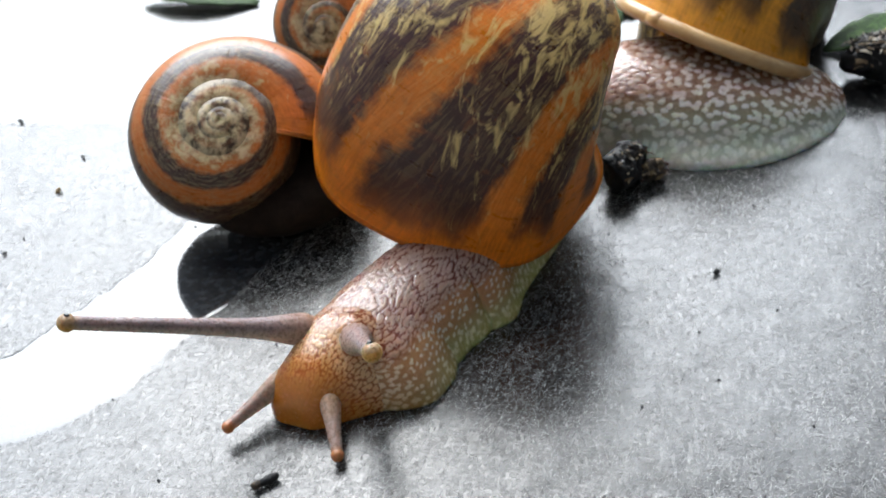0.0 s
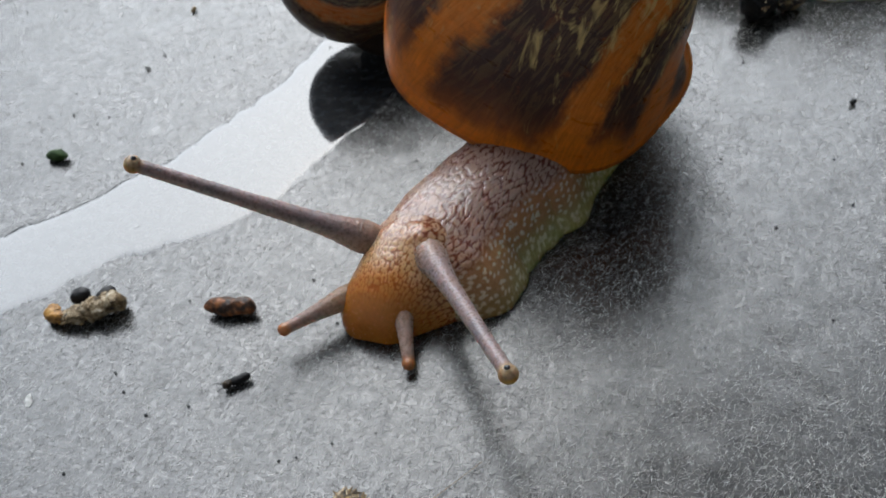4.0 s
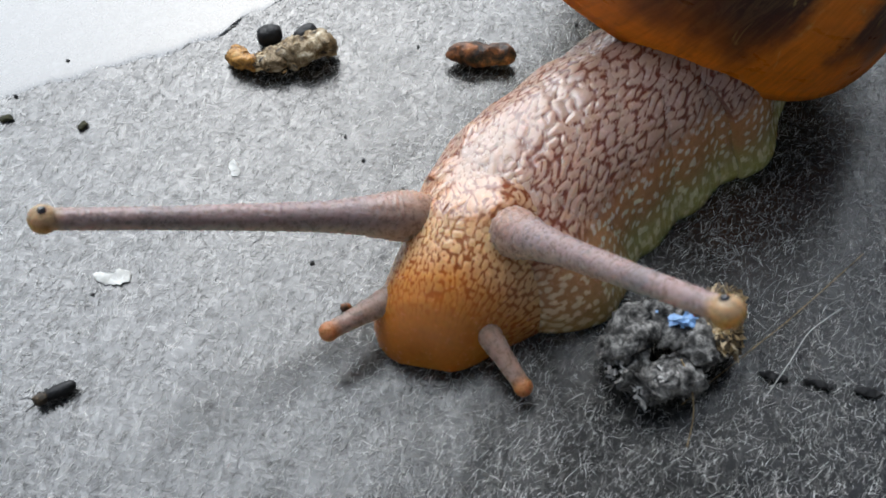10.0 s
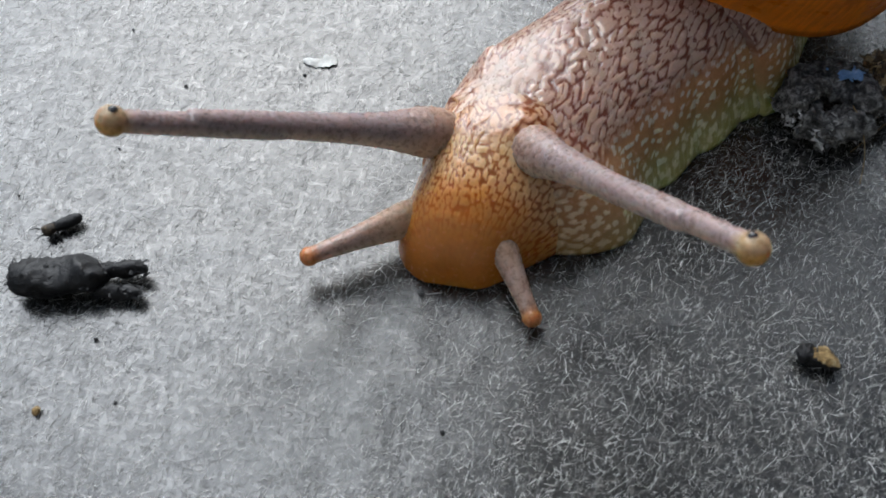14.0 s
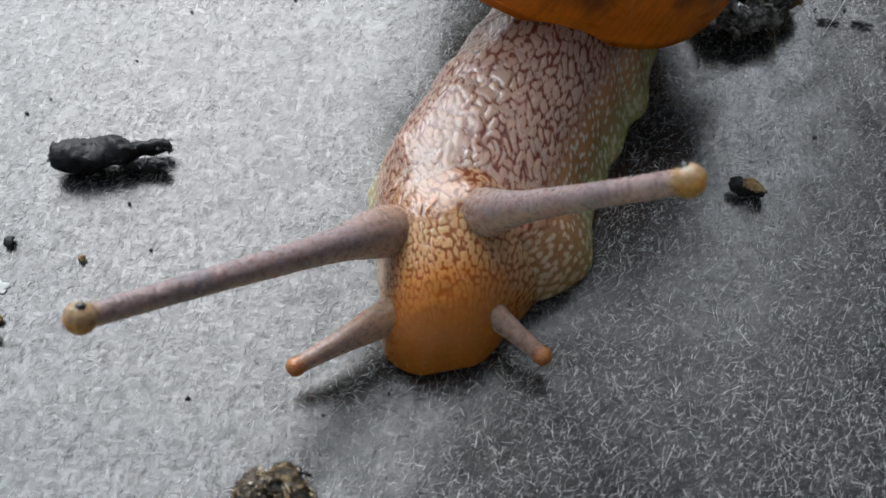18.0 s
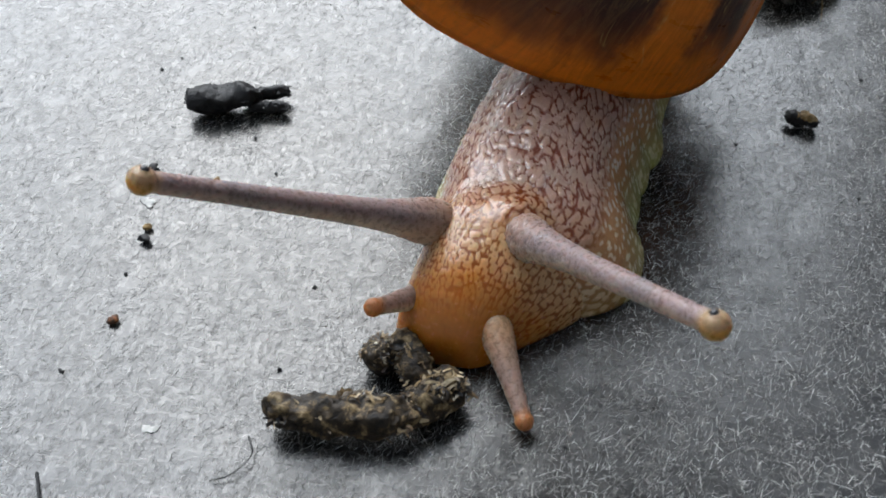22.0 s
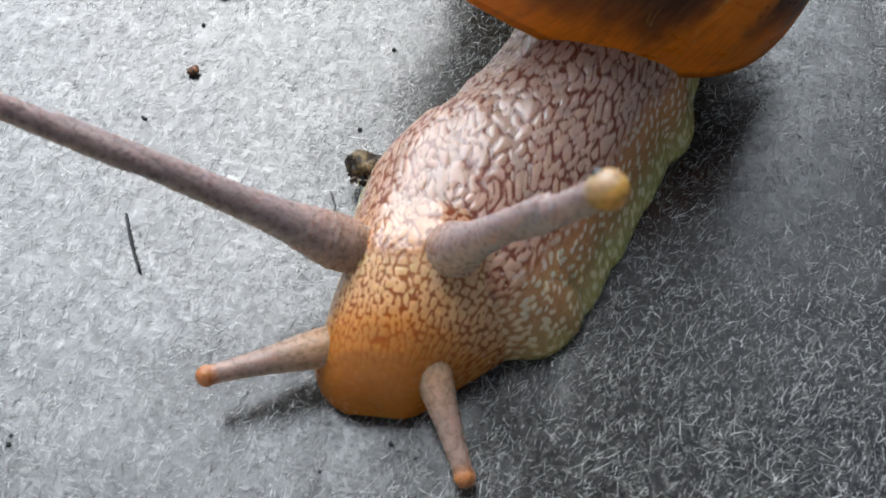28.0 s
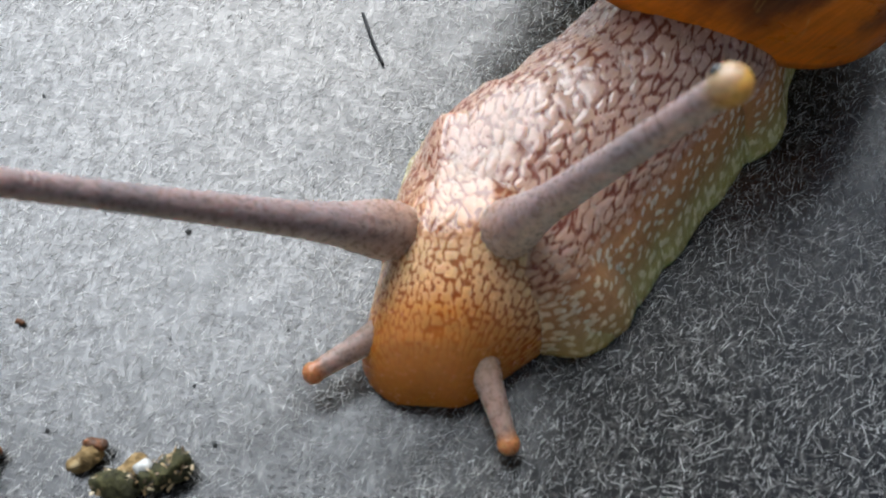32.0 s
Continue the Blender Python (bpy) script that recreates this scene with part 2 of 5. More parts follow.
def skin_material(name="snail_skin", pale=False):
    """Snail skin: attributes cell (0 in the grooves, 1 on the plates), dot (1 on the small round bumps), side (0 at the sole, 1 on the back),
    back (mm behind the mouth)."""
    m, t, b = material(name)
    cell, dot, side, back = attr(t, "cell"), attr(t, "dot"), attr(t, "side"), attr(t, "back")
    v = coords(t)
    n1 = noise_tex(t, v, 260, 4, 0.6)
    n2 = noise_tex(t, v, 2600, 3, 0.6)
    off = calc(t, "SUBTRACT", n1, 0.5)
    s = calc(t, "ADD", calc(t, "MULTIPLY", back, 1 / 30), calc(t, "MULTIPLY", off, 0.10))
    sd = calc(t, "ADD", side, calc(t, "MULTIPLY", off, 0.16))
    # the back: plates with dark grooves, orange towards the mouth
    groove = ramp(t, s, [(0.0, (0.46, 0.135, 0.010)), (0.06, (0.36, 0.092, 0.008)), (0.12, (0.20, 0.045, 0.006)), (0.28, (0.17, 0.043, 0.011)), (0.45, (0.165, 0.050, 0.028)), (0.9, (0.125, 0.042, 0.028))])
    plate = ramp(t, s, [(0.0, (0.50, 0.160, 0.014)), (0.06, (0.47, 0.150, 0.018)), (0.13, (0.60, 0.31, 0.11)), (0.28, (0.48, 0.27, 0.15)), (0.42, (0.45, 0.285, 0.215)), (0.9, (0.41, 0.275, 0.22))])
    top = mix(t, grey(t, cell, [(0.21, 0.0), (0.56, 1.0)]), groove, plate)
    # the flanks: pale bumps on translucent tan, greenish yellow at the rim
    ground_col = ramp(t, sd, [(0.0, (0.44, 0.42, 0.15)), (0.16, (0.38, 0.34, 0.14)), (0.36, (0.45, 0.26, 0.115)), (0.6, (0.46, 0.22, 0.095)), (0.8, (0.30, 0.115, 0.055))])
    bead = ramp(t, sd, [(0.0, (0.62, 0.60, 0.30)), (0.3, (0.70, 0.64, 0.44)), (0.6, (0.68, 0.56, 0.43)), (0.8, (0.56, 0.41, 0.34))])
    if pale:
        ground_col = ramp(t, sd, [(0.0, (0.74, 0.77, 0.64)), (0.3, (0.50, 0.52, 0.41)), (0.55, (0.32, 0.29, 0.20)), (0.85, (0.18, 0.10, 0.06))])
        bead = ramp(t, sd, [(0.0, (0.88, 0.90, 0.80)), (0.5, (0.80, 0.81, 0.72)), (0.85, (0.58, 0.50, 0.44))])
    # the rim turns from flesh beside the mouth to greenish yellow behind
    fore = calc(t, "MULTIPLY", grey(t, s, [(0.2, 1.0), (0.62, 0.0)]), 0.0 if pale else 0.8)
    ground_col = mix(t, fore, ground_col, (0.55, 0.32, 0.15))
    bead = mix(t, fore, bead, (0.78, 0.65, 0.45))
    low = mix(t, grey(t, dot, [(0.25, 0.0), (0.55, 1.0)]), ground_col, bead)
    # beside the mouth the flank is orange too
    front = grey(t, s, [(0.12, 1.0), (0.26, 0.5), (0.46, 0.0)])
    skin_o = ramp(t, s, [(0.04, (0.50, 0.165, 0.014)), (0.10, (0.38, 0.100, 0.009)), (0.16, (0.21, 0.048, 0.007))])
    bead_o = ramp(t, s, [(0.04, (0.52, 0.180, 0.018)), (0.10, (0.56, 0.235, 0.050)), (0.18, (0.62, 0.33, 0.13))])
    low = mix(t, front, low, mix(t, grey(t, dot, [(0.15, 0.0), (0.65, 1.0)]), skin_o, bead_o))
    up = attr(t, "upper")
    col = mix(t, calc(t, "ADD", up, calc(t, "MULTIPLY", off, 0.3), True), low, top)
    if pale:
        col = mix(t, grey(t, s, [(0.5, 0.0), (0.95, 0.85)]), col, low)
    col = mix(t, 1.0, col, grey(t, n2, [(0.3, 0.88), (0.7, 1.10)]), "MULTIPLY")
    t.links.new(col, b.inputs["Base Color"])
    t.links.new(grey(t, n2, [(0.3, 0.16), (0.7, 0.30)]), b.inputs["Roughness"])
    b.inputs["Specular IOR Level"].default_value = 0.55
    b.inputs["Subsurface Weight"].default_value = 0.65
    b.inputs["Subsurface Radius"].default_value = (1.0, 0.50, 0.22)
    b.inputs["Subsurface Scale"].default_value = 0.0010
    bump(t, b, n2, 0.25, 0.00008)
    return m


def tentacle_material(name, root, top, under, tip_top, tip_under, blend=0.34):
    """Stalk skin: attribute along runs from the root (0) to the tip (1), top from the underside (0) to the back (1).
    The cream of the underside is light coming through, put into the colour.
    """
    m, t, b = material(name)
    v = coords(t)
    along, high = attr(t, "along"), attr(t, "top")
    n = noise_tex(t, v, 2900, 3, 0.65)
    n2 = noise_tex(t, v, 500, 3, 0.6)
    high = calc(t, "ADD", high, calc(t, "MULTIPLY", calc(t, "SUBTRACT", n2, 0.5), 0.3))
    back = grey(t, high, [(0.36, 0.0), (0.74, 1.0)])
    # under is paler than top: light through the stalk, painted in
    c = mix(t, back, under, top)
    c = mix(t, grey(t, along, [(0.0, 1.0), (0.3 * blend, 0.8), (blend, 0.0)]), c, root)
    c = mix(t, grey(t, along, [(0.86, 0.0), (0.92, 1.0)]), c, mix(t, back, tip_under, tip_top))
    c = mix(t, 1.0, c, grey(t, n, [(0.36, 0.74), (0.58, 1.12)]), "MULTIPLY")
    t.links.new(c, b.inputs["Base Color"])
    t.links.new(grey(t, n, [(0.3, 0.2), (0.7, 0.4)]), b.inputs["Roughness"])
    b.inputs["Subsurface Weight"].default_value = 0.7
    b.inputs["Subsurface Radius"].default_value = (1.0, 0.55, 0.35)
    b.inputs["Subsurface Scale"].default_value = 0.0013
    bump(t, b, n, 0.6, 0.00014)
    return m


def lumpy_material(name, stops, scale=900, rough=0.75, gloss=0.3, relief=0.00025):
    m, t, b = material(name)
    v = coords(t)
    n = noise_tex(t, v, scale, 5, 0.7, 0.4)
    c = ramp(t, n, stops)
    big = noise_tex(t, v, scale * 0.22, 3, 0.6)
    c = mix(t, 1.0, c, grey(t, big, [(0.3, 0.6), (0.7, 1.35)]), "MULTIPLY")
    t.links.new(c, b.inputs["Base Color"])
    b.inputs["Roughness"].default_value = rough
    b.inputs["Specular IOR Level"].default_value = gloss
    bump(t, b, n, 0.8, relief)
    return m


def flake_material(name, stops):
    """Shards that differ from one another in tone."""
    m, t, b = material(name)
    g = t.nodes.new("ShaderNodeNewGeometry")
    c = ramp(t, g.outputs["Random Per Island"], stops)
    n = noise_tex(t, coords(t), 2500, 3, 0.6)
    c = mix(t, 1.0, c, grey(t, n, [(0.3, 0.6), (0.7, 1.3)]), "MULTIPLY")
    t.links.new(c, b.inputs["Base Color"])
    b.inputs["Roughness"].default_value = 0.5
    return m


FLAKE_BROWN = flake_material("brown_flakes", [(0.0, (0.008, 0.006, 0.005)), (0.5, (0.03, 0.02, 0.012)), (0.72, (0.16, 0.10, 0.045)), (0.9, (0.42, 0.33, 0.19)), (1.0, (0.62, 0.56, 0.44))])
FLAKE_GREY = flake_material("grey_flakes", [(0.0, (0.02, 0.02, 0.02)), (0.3, (0.10, 0.097, 0.092)), (0.6, (0.26, 0.25, 0.24)), (1.0, (0.55, 0.54, 0.51))])
FLAKE_STRAW = flake_material("straw_flakes", [(0.0, (0.02, 0.014, 0.006)), (0.4, (0.12, 0.075, 0.03)), (0.7, (0.36, 0.25, 0.11)), (1.0, (0.66, 0.56, 0.38))])
FELT, WATER, FIBRE = felt_material(), water_material(), fibre_material()
SHELL_MAIN = shell_material("banded_shell", (0.68, 0.185, 0.005), (0.022, 0.0085, 0.0095), (0.70, 0.50, 0.18),
                            ((0.20, 0.26), (0.315, 0.385), (0.435, 0.53), (0.565, 0.66), (0.70, 0.80)), 3.0,
                            [(0.0, 0.30), (0.80, 0.26), (0.945, 0.24), (0.968, 0.17), (0.985, 0.08), (1.0, 0.0)], [(0.0, 1.0), (0.50, 0.85), (0.70, 0.0)], 0.24)
SHELL_OLD = shell_material("worn_shell", (0.50, 0.135, 0.012), (0.022, 0.010, 0.009), (0.58, 0.47, 0.23),
                           ((0.15, 0.595), (0.655, 0.705)), 0.0,
                           [(0.0, 0.32), (0.60, 0.29), (0.90, 0.27), (0.95, 0.18), (0.98, 0.05), (1.0, 0.0)], [(0.0, 1.0), (0.66, 0.95), (0.76, 0.0)], 0.42, 0.38)
SHELL_YELLOW = shell_material("yellow_shell", (0.64, 0.27, 0.012), (0.010, 0.006, 0.005), (0.55, 0.38, 0.12),
                              ((0.20, 0.34), (0.37, 0.47), (0.50, 0.63), (0.66, 0.80)), 0.0,
                              [(0.0, 0.30), (0.80, 0.20), (0.95, 0.10), (1.0, 0.02)], [(0.0, 1.0), (0.50, 0.85), (0.70, 0.0)], 0.50)
SKIN = skin_material()
SKIN_PALE = skin_material("pale_skin", True)
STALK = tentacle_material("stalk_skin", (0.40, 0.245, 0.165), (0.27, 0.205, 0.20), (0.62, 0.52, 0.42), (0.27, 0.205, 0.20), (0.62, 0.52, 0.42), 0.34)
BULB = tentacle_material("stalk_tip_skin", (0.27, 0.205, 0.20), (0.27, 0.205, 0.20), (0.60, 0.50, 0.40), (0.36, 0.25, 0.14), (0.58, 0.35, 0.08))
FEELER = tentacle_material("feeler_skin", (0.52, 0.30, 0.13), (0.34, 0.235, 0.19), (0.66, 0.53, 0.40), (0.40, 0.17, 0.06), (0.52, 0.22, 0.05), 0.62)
EYE = lumpy_material("eye_black", [(0.3, (0.01, 0.01, 0.014)), (0.7, (0.02, 0.02, 0.025))], 900, 0.15, 0.6, 0.00001)
LIP = lumpy_material("shell_lip", [(0.3, (0.50, 0.27, 0.09)), (0.7, (0.68, 0.47, 0.23))], 300, 0.3, 0.5, 0.00004)
LIP_BROWN = lumpy_material("orange_lip", [(0.3, (0.34, 0.10, 0.008)), (0.7, (0.52, 0.18, 0.02))], 300, 0.4, 0.4, 0.00004)
DUNG = lumpy_material("dark_dropping", [(0.38, (0.010, 0.008, 0.006)), (0.52, (0.05, 0.034, 0.018)), (0.60, (0.24, 0.17, 0.08)), (0.72, (0.46, 0.37, 0.21))], 1000, 0.55, 0.4, 0.0004)
DUNG_GREY = lumpy_material("grey_dropping", [(0.34, (0.012, 0.012, 0.012)), (0.48, (0.09, 0.087, 0.083)), (0.64, (0.40, 0.39, 0.37))], 1500)
STRAW = lumpy_material("straw_crumb", [(0.3, (0.05, 0.03, 0.012)), (0.5, (0.30, 0.20, 0.08)), (0.68, (0.55, 0.44, 0.26))], 1400)
# brown foot, taken near black: the shade under the shell is in its colour
SHADED_FOOT = lumpy_material("shaded_foot", [(0.3, (0.010, 0.007, 0.005)), (0.6, (0.022, 0.014, 0.010)), (0.8, (0.03, 0.018, 0.012))], 700, 0.9, 0.1)
OLIVE = lumpy_material("olive_dropping", [(0.35, (0.010, 0.010, 0.004)), (0.55, (0.05, 0.048, 0.016)), (0.72, (0.17, 0.15, 0.06))], 1300)
GOLD = lumpy_material("amber_crumb", [(0.36, (0.10, 0.04, 0.006)), (0.5, (0.50, 0.24, 0.04)), (0.7, (0.72, 0.50, 0.20))], 1200, 0.4, 0.5)
STONE = lumpy_material("pale_grit", [(0.36, (0.03, 0.02, 0.010)), (0.48, (0.22, 0.15, 0.07)), (0.58, (0.46, 0.38, 0.25)), (0.7, (0.70, 0.66, 0.56))], 1100, 0.6, 0.4)
BLACK = lumpy_material("black_husk", [(0.3, (0.004, 0.004, 0.005)), (0.6, (0.010, 0.010, 0.011)), (0.8, (0.05, 0.046, 0.04))], 1100, 0.5, 0.35)
RUST = lumpy_material("rusty_seed", [(0.38, (0.012, 0.007, 0.004)), (0.5, (0.11, 0.045, 0.016)), (0.6, (0.36, 0.13, 0.04)), (0.72, (0.55, 0.38, 0.15))], 900, 0.5, 0.4)
BLUE = lumpy_material("blue_flake", [(0.3, (0.10, 0.22, 0.50)), (0.6, (0.28, 0.48, 0.80)), (0.8, (0.62, 0.75, 0.92))], 900, 0.35, 0.5)
MOSS = lumpy_material("moss_green", [(0.3, (0.010, 0.022, 0.006)), (0.55, (0.035, 0.075, 0.015)), (0.75, (0.09, 0.15, 0.035))], 900)
WHITE = lumpy_material("white_flake", [(0.3, (0.45, 0.45, 0.42)), (0.7, (0.75, 0.75, 0.72))], 1200, 0.6)


# ---- builders ----
def mesh_part(name, verts, faces, mat, parent=None, label="", attrs=None, smooth=True):
    """One mesh object; verts in millimetres in the parent's space."""
    me = bpy.data.meshes.new(name)
    v = np.asarray(verts, float) * MM
    me.from_pydata(v.tolist(), [], faces if isinstance(faces, list) else faces.tolist())
    me.materials.append(mat)
    if smooth:
        me.polygons.foreach_set("use_smooth", [True] * len(me.polygons))
    for key, values in (attrs or {}).items():
        a = me.attributes.new(key, "FLOAT", "POINT")
        a.data.foreach_set("value", np.asarray(values, np.float32))
    me.update()
    ob = new(name, me)
    if parent is not None:
        ob.parent = parent
    if label:
        tagged(ob, label)
    return ob


def grid_faces(nu, nv, wrap=False):
    """Quads of a grid of nu rows of nv points; wrap closes each row."""
    i = np.arange(nu - 1)[:, None] * nv
    j = np.arange(nv if wrap else nv - 1)[None, :]
    j2 = (j + 1) % nv
    return np.stack([i + j, i + j2, i + nv + j2, i + nv + j], -1).reshape(-1, 4)


def cells(u, v, seed):
    """Worley cells of size one: distance to the groove between cells, 0 in the groove."""
    rng = np.random.RandomState(seed)
    jit = rng.rand(64, 64, 2) * 0.8 + 0.1
    iu, iv = np.floor(u).astype(int), np.floor(v).astype(int)
    f1 = np.full(u.shape, 9.0)
    f2 = np.full(u.shape, 9.0)
    for du in (-1, 0, 1):
        for dv in (-1, 0, 1):
            cu, cv = iu + du, iv + dv
            p = jit[cu % 64, cv % 64]
            d = np.hypot(cu + p[..., 0] - u, cv + p[..., 1] - v)
            f2 = np.where(d < f1, f1, np.minimum(f2, d))
            f1 = np.minimum(f1, d)
    return np.clip((f2 - f1) / 0.55, 0, 1), f1


def wobble(points, scale, amount, seed):
    """Moves points by noise; scale in 1/mm, amount in mm."""
    off = Vector((seed * 7.31, seed * 3.77, seed * 1.93))
    return np.array([p + amount * np.array(noise.noise_vector(Vector(p) * scale + off)) for p in points])


def tube(points, radii, sides=14, squash=1.0, caps=True):
    """A tube along points (mm) with the given radii, closed at both ends."""
    pts = np.asarray(points, float)
    n = len(pts)
    tan = np.gradient(pts, axis=0)
    tan /= np.linalg.norm(tan, axis=1)[:, None] + 1e-9
    up = np.array([0.0, 0.0, 1.0])
    side = np.cross(tan, up)
    bad = np.linalg.norm(side, axis=1) < 0.05
    side[bad] = np.cross(tan[bad], np.array([0.0, 1.0, 0.0]))
    side /= np.linalg.norm(side, axis=1)[:, None]
    top = np.cross(side, tan)
    ang = np.linspace(0, 2 * np.pi, sides, endpoint=False)
    r = np.asarray(radii, float)[:, None, None]
    ring = pts[:, None] + r * (np.cos(ang)[None, :, None] * side[:, None] + squash * np.sin(ang)[None, :, None] * top[:, None])
    verts = ring.reshape(-1, 3)
    faces = grid_faces(n, sides, True).tolist()
    if caps:
        faces.append(list(range(sides))[::-1])
        faces.append([(n - 1) * sides + k for k in range(sides)])
    return verts, faces


def lump_points(length, width, height, bend=0.0, rough=0.25, seed=1, rings=26, sides=22, freq=0.9, flat=0.0):
    """A worm-like or pebble-like lump, resting on z = 0, along x."""
    s = np.linspace(-1, 1, rings)
    prof = np.sqrt(np.clip(1 - np.abs(s) ** 3.2, 0, 1)) * (1 - flat * s)
    prof[0] = prof[-1] = 0.04
    x = s * length / 2
    y = bend * (s ** 2) * length / 2
    pts = np.stack([x, y, np.full(rings, height * 0.48)], 1)
    v, f = tube(pts, prof * width / 2, sides, height / width)
    v = wobble(v, freq / max(0.5, width) * 1.6, rough * width * 0.5, seed)
    v = wobble(v, freq / max(0.5, width) * 5.0, rough * width * 0.17, seed + 5)
    if rings > 30:
        v = wobble(v, freq / max(0.5, width) * 13.0, rough * width * 0.14, seed + 9)
    v[:, 2] -= v[:, 2].min()
    if v[:, 2].max() > 1.25 * height:
        v[:, 2] *= 1.25 * height / v[:, 2].max()
    return v, f


def hair(name, points, r, mat, label):
    p = np.array(points, float)
    p = np.vstack([2 * p[0] - p[1], p, 2 * p[-1] - p[-2]])
    q = []
    for k in range(1, len(p) - 2):
        a, b_, c_, d = p[k - 1], p[k], p[k + 1], p[k + 2]
        for u in np.linspace(0, 1, 10, endpoint=False):
            q.append(0.5 * (2 * b_ + (c_ - a) * u + (2 * a - 5 * b_ + 4 * c_ - d) * u * u + (3 * b_ - a - 3 * c_ + d) * u ** 3))
    q = np.array(q)
    q[:, 2] = np.maximum(q[:, 2], 0.05)
    v, f = tube(q, np.full(len(q), r), 6)
    return tagged(mesh_part(name, v, f, mat), label, "fibre")


def spot(p, rz=0.0):
    return pose(p[0] * MM, p[1] * MM, 0, 0, 0, rz)


# ---- ground ----
def build_ground():
    """The felt sheet: a fine middle and a rim out to the horizon."""
    nx, ny = 170, 230
    xs, ys = np.linspace(-150, 60, nx), np.linspace(-110, 190, ny)
    gx, gy = np.meshgrid(xs, ys)
    edge = np.minimum.reduce([gx + 150, 60 - gx, gy + 110, 190 - gy]) / 12
    fade = np.clip(edge, 0, 1)
    rng = np.random.RandomState(5)
    z = rng.normal(0, 0.035, gx.shape) * fade - 0.03
    verts = np.stack([gx, gy, z * fade], -1).reshape(-1, 3)
    faces = grid_faces(ny, nx).tolist()
    big = 90000.0
    base = len(verts)
    ring = [(-big, -big, 0), (big, -big, 0), (big, big, 0), (-big, big, 0)]
    verts = np.vstack([verts, ring])
    c = [0, nx - 1, ny * nx - 1, (ny - 1) * nx]
    rows = [list(range(0, nx)), [k * nx + nx - 1 for k in range(ny)], list(range((ny - 1) * nx, ny * nx))[::-1], [k * nx for k in range(ny)][::-1]]
    for k in range(4):
        faces.append([base + k, base + (k + 1) % 4] + rows[k][::-1])
    ob = mesh_part("ground", verts, faces, FELT)
    return tagged(ob, "dark grey roofing felt with pale fibres, damp", "ground", kind="structure")


build_ground()


def plaster_material():
    m, t, b = material("grey_render")
    v = coords(t)
    c_ = ramp(t, noise_tex(t, v, 6, 5, 0.6), [(0.3, (0.19, 0.185, 0.175)), (0.7, (0.25, 0.245, 0.23))])
    t.links.new(c_, b.inputs["Base Color"])
    b.inputs["Roughness"].default_value = 0.9
    bump(t, b, noise_tex(t, v, 120, 4, 0.6), 0.5, 0.003)
    return m


def board_material():
    m, t, b = material("dark_blocker_boards")
    v = coords(t, (9.0, 1.0, 1.0))
    c_ = ramp(t, noise_tex(t, v, 5, 5, 0.6), [(0.3, (0.016, 0.013, 0.011)), (0.7, (0.040, 0.032, 0.026))])
    t.links.new(c_, b.inputs["Base Color"])
    b.inputs["Roughness"].default_value = 0.8
    bump(t, b, noise_tex(t, v, 40, 4, 0.6), 0.5, 0.002)
    return m


BOARDS = board_material()
PLASTER = plaster_material()


def wall(name, x0, y0, x1, y1, height):
    bm = bmesh.new()
    bmesh.ops.create_cube(bm, size=1.0, matrix=Matrix.Translation(((x0 + x1) / 2, (y0 + y1) / 2, height / 2 - 0.002)) @ Matrix.Diagonal((x1 - x0, y1 - y0, height, 1)))
    bmesh.ops.bevel(bm, geom=bm.edges[:], offset=0.01, segments=2, affect="EDGES")
    me = bpy.data.meshes.new(name)
    bm.to_mesh(me)
    bm.free()
    me.materials.append(PLASTER)
    tagged(new(name, me), "unseen plain rendered wall added to shape the light on the felt", "wall", kind="structure")


# unseen walls added behind and beside the snails, to bounce and block light
wall("bounce_wall_south", -3.0, -1.6, 0.80, -1.4, 2.6)
wall("unseen_wall_east", 0.80, 1.60, 1.00, 2.5, 2.6)
wall("unseen_wall_east_low", 0.80, -1.6, 1.00, 1.60, 1.20)


def sky_blocker():
    """An unseen slab added above and beside the snails, to keep sky off the felt."""
    bm = bmesh.new()
    bmesh.ops.create_cube(bm, size=1.0, matrix=Matrix.Translation((0.12, 0.265, 2.66)) @ Matrix.Diagonal((1.04, 3.73, 0.12, 1)))
    bmesh.ops.bevel(bm, geom=bm.edges[:], offset=0.01, segments=2, affect="EDGES")
    me = bpy.data.meshes.new("ceiling")
    bm.to_mesh(me)
    bm.free()
    me.materials.append(BOARDS)
    tagged(new("ceiling", me), "unseen dark slab added overhead to block part of the sky", "ceiling", kind="structure")


sky_blocker()


def smooth_line(points, count, jitter=0.0, seed=1):
    """A smooth line through points, evenly cut, wavering by jitter mm."""
    p = np.array(points, float)
    p = np.vstack([2 * p[0] - p[1], p, 2 * p[-1] - p[-2]])
    out = []
    for k in range(1, len(p) - 2):
        a, b, c, d = p[k - 1], p[k], p[k + 1], p[k + 2]
        for u in np.linspace(0, 1, 24, endpoint=False):
            out.append(0.5 * (2 * b + (c - a) * u + (2 * a - 5 * b + 4 * c - d) * u * u + (3 * b - a - 3 * c + d) * u ** 3))
    out = np.array(out + [p[-2]])
    run = np.r_[0, np.cumsum(np.linalg.norm(np.diff(out, axis=0), axis=1))]
    at = np.linspace(0, run[-1], count)
    out = np.stack([np.interp(at, run, out[:, 0]), np.interp(at, run, out[:, 1])], 1)
    return np.array([q + jitter * np.array(noise.noise_vector(Vector((q[0] * 0.35, q[1] * 0.35, seed))))[:2]
                     + 0.3 * jitter * np.array(noise.noise_vector(Vector((q[0] * 1.3, q[1] * 1.3, seed))))[:2] for q in out])


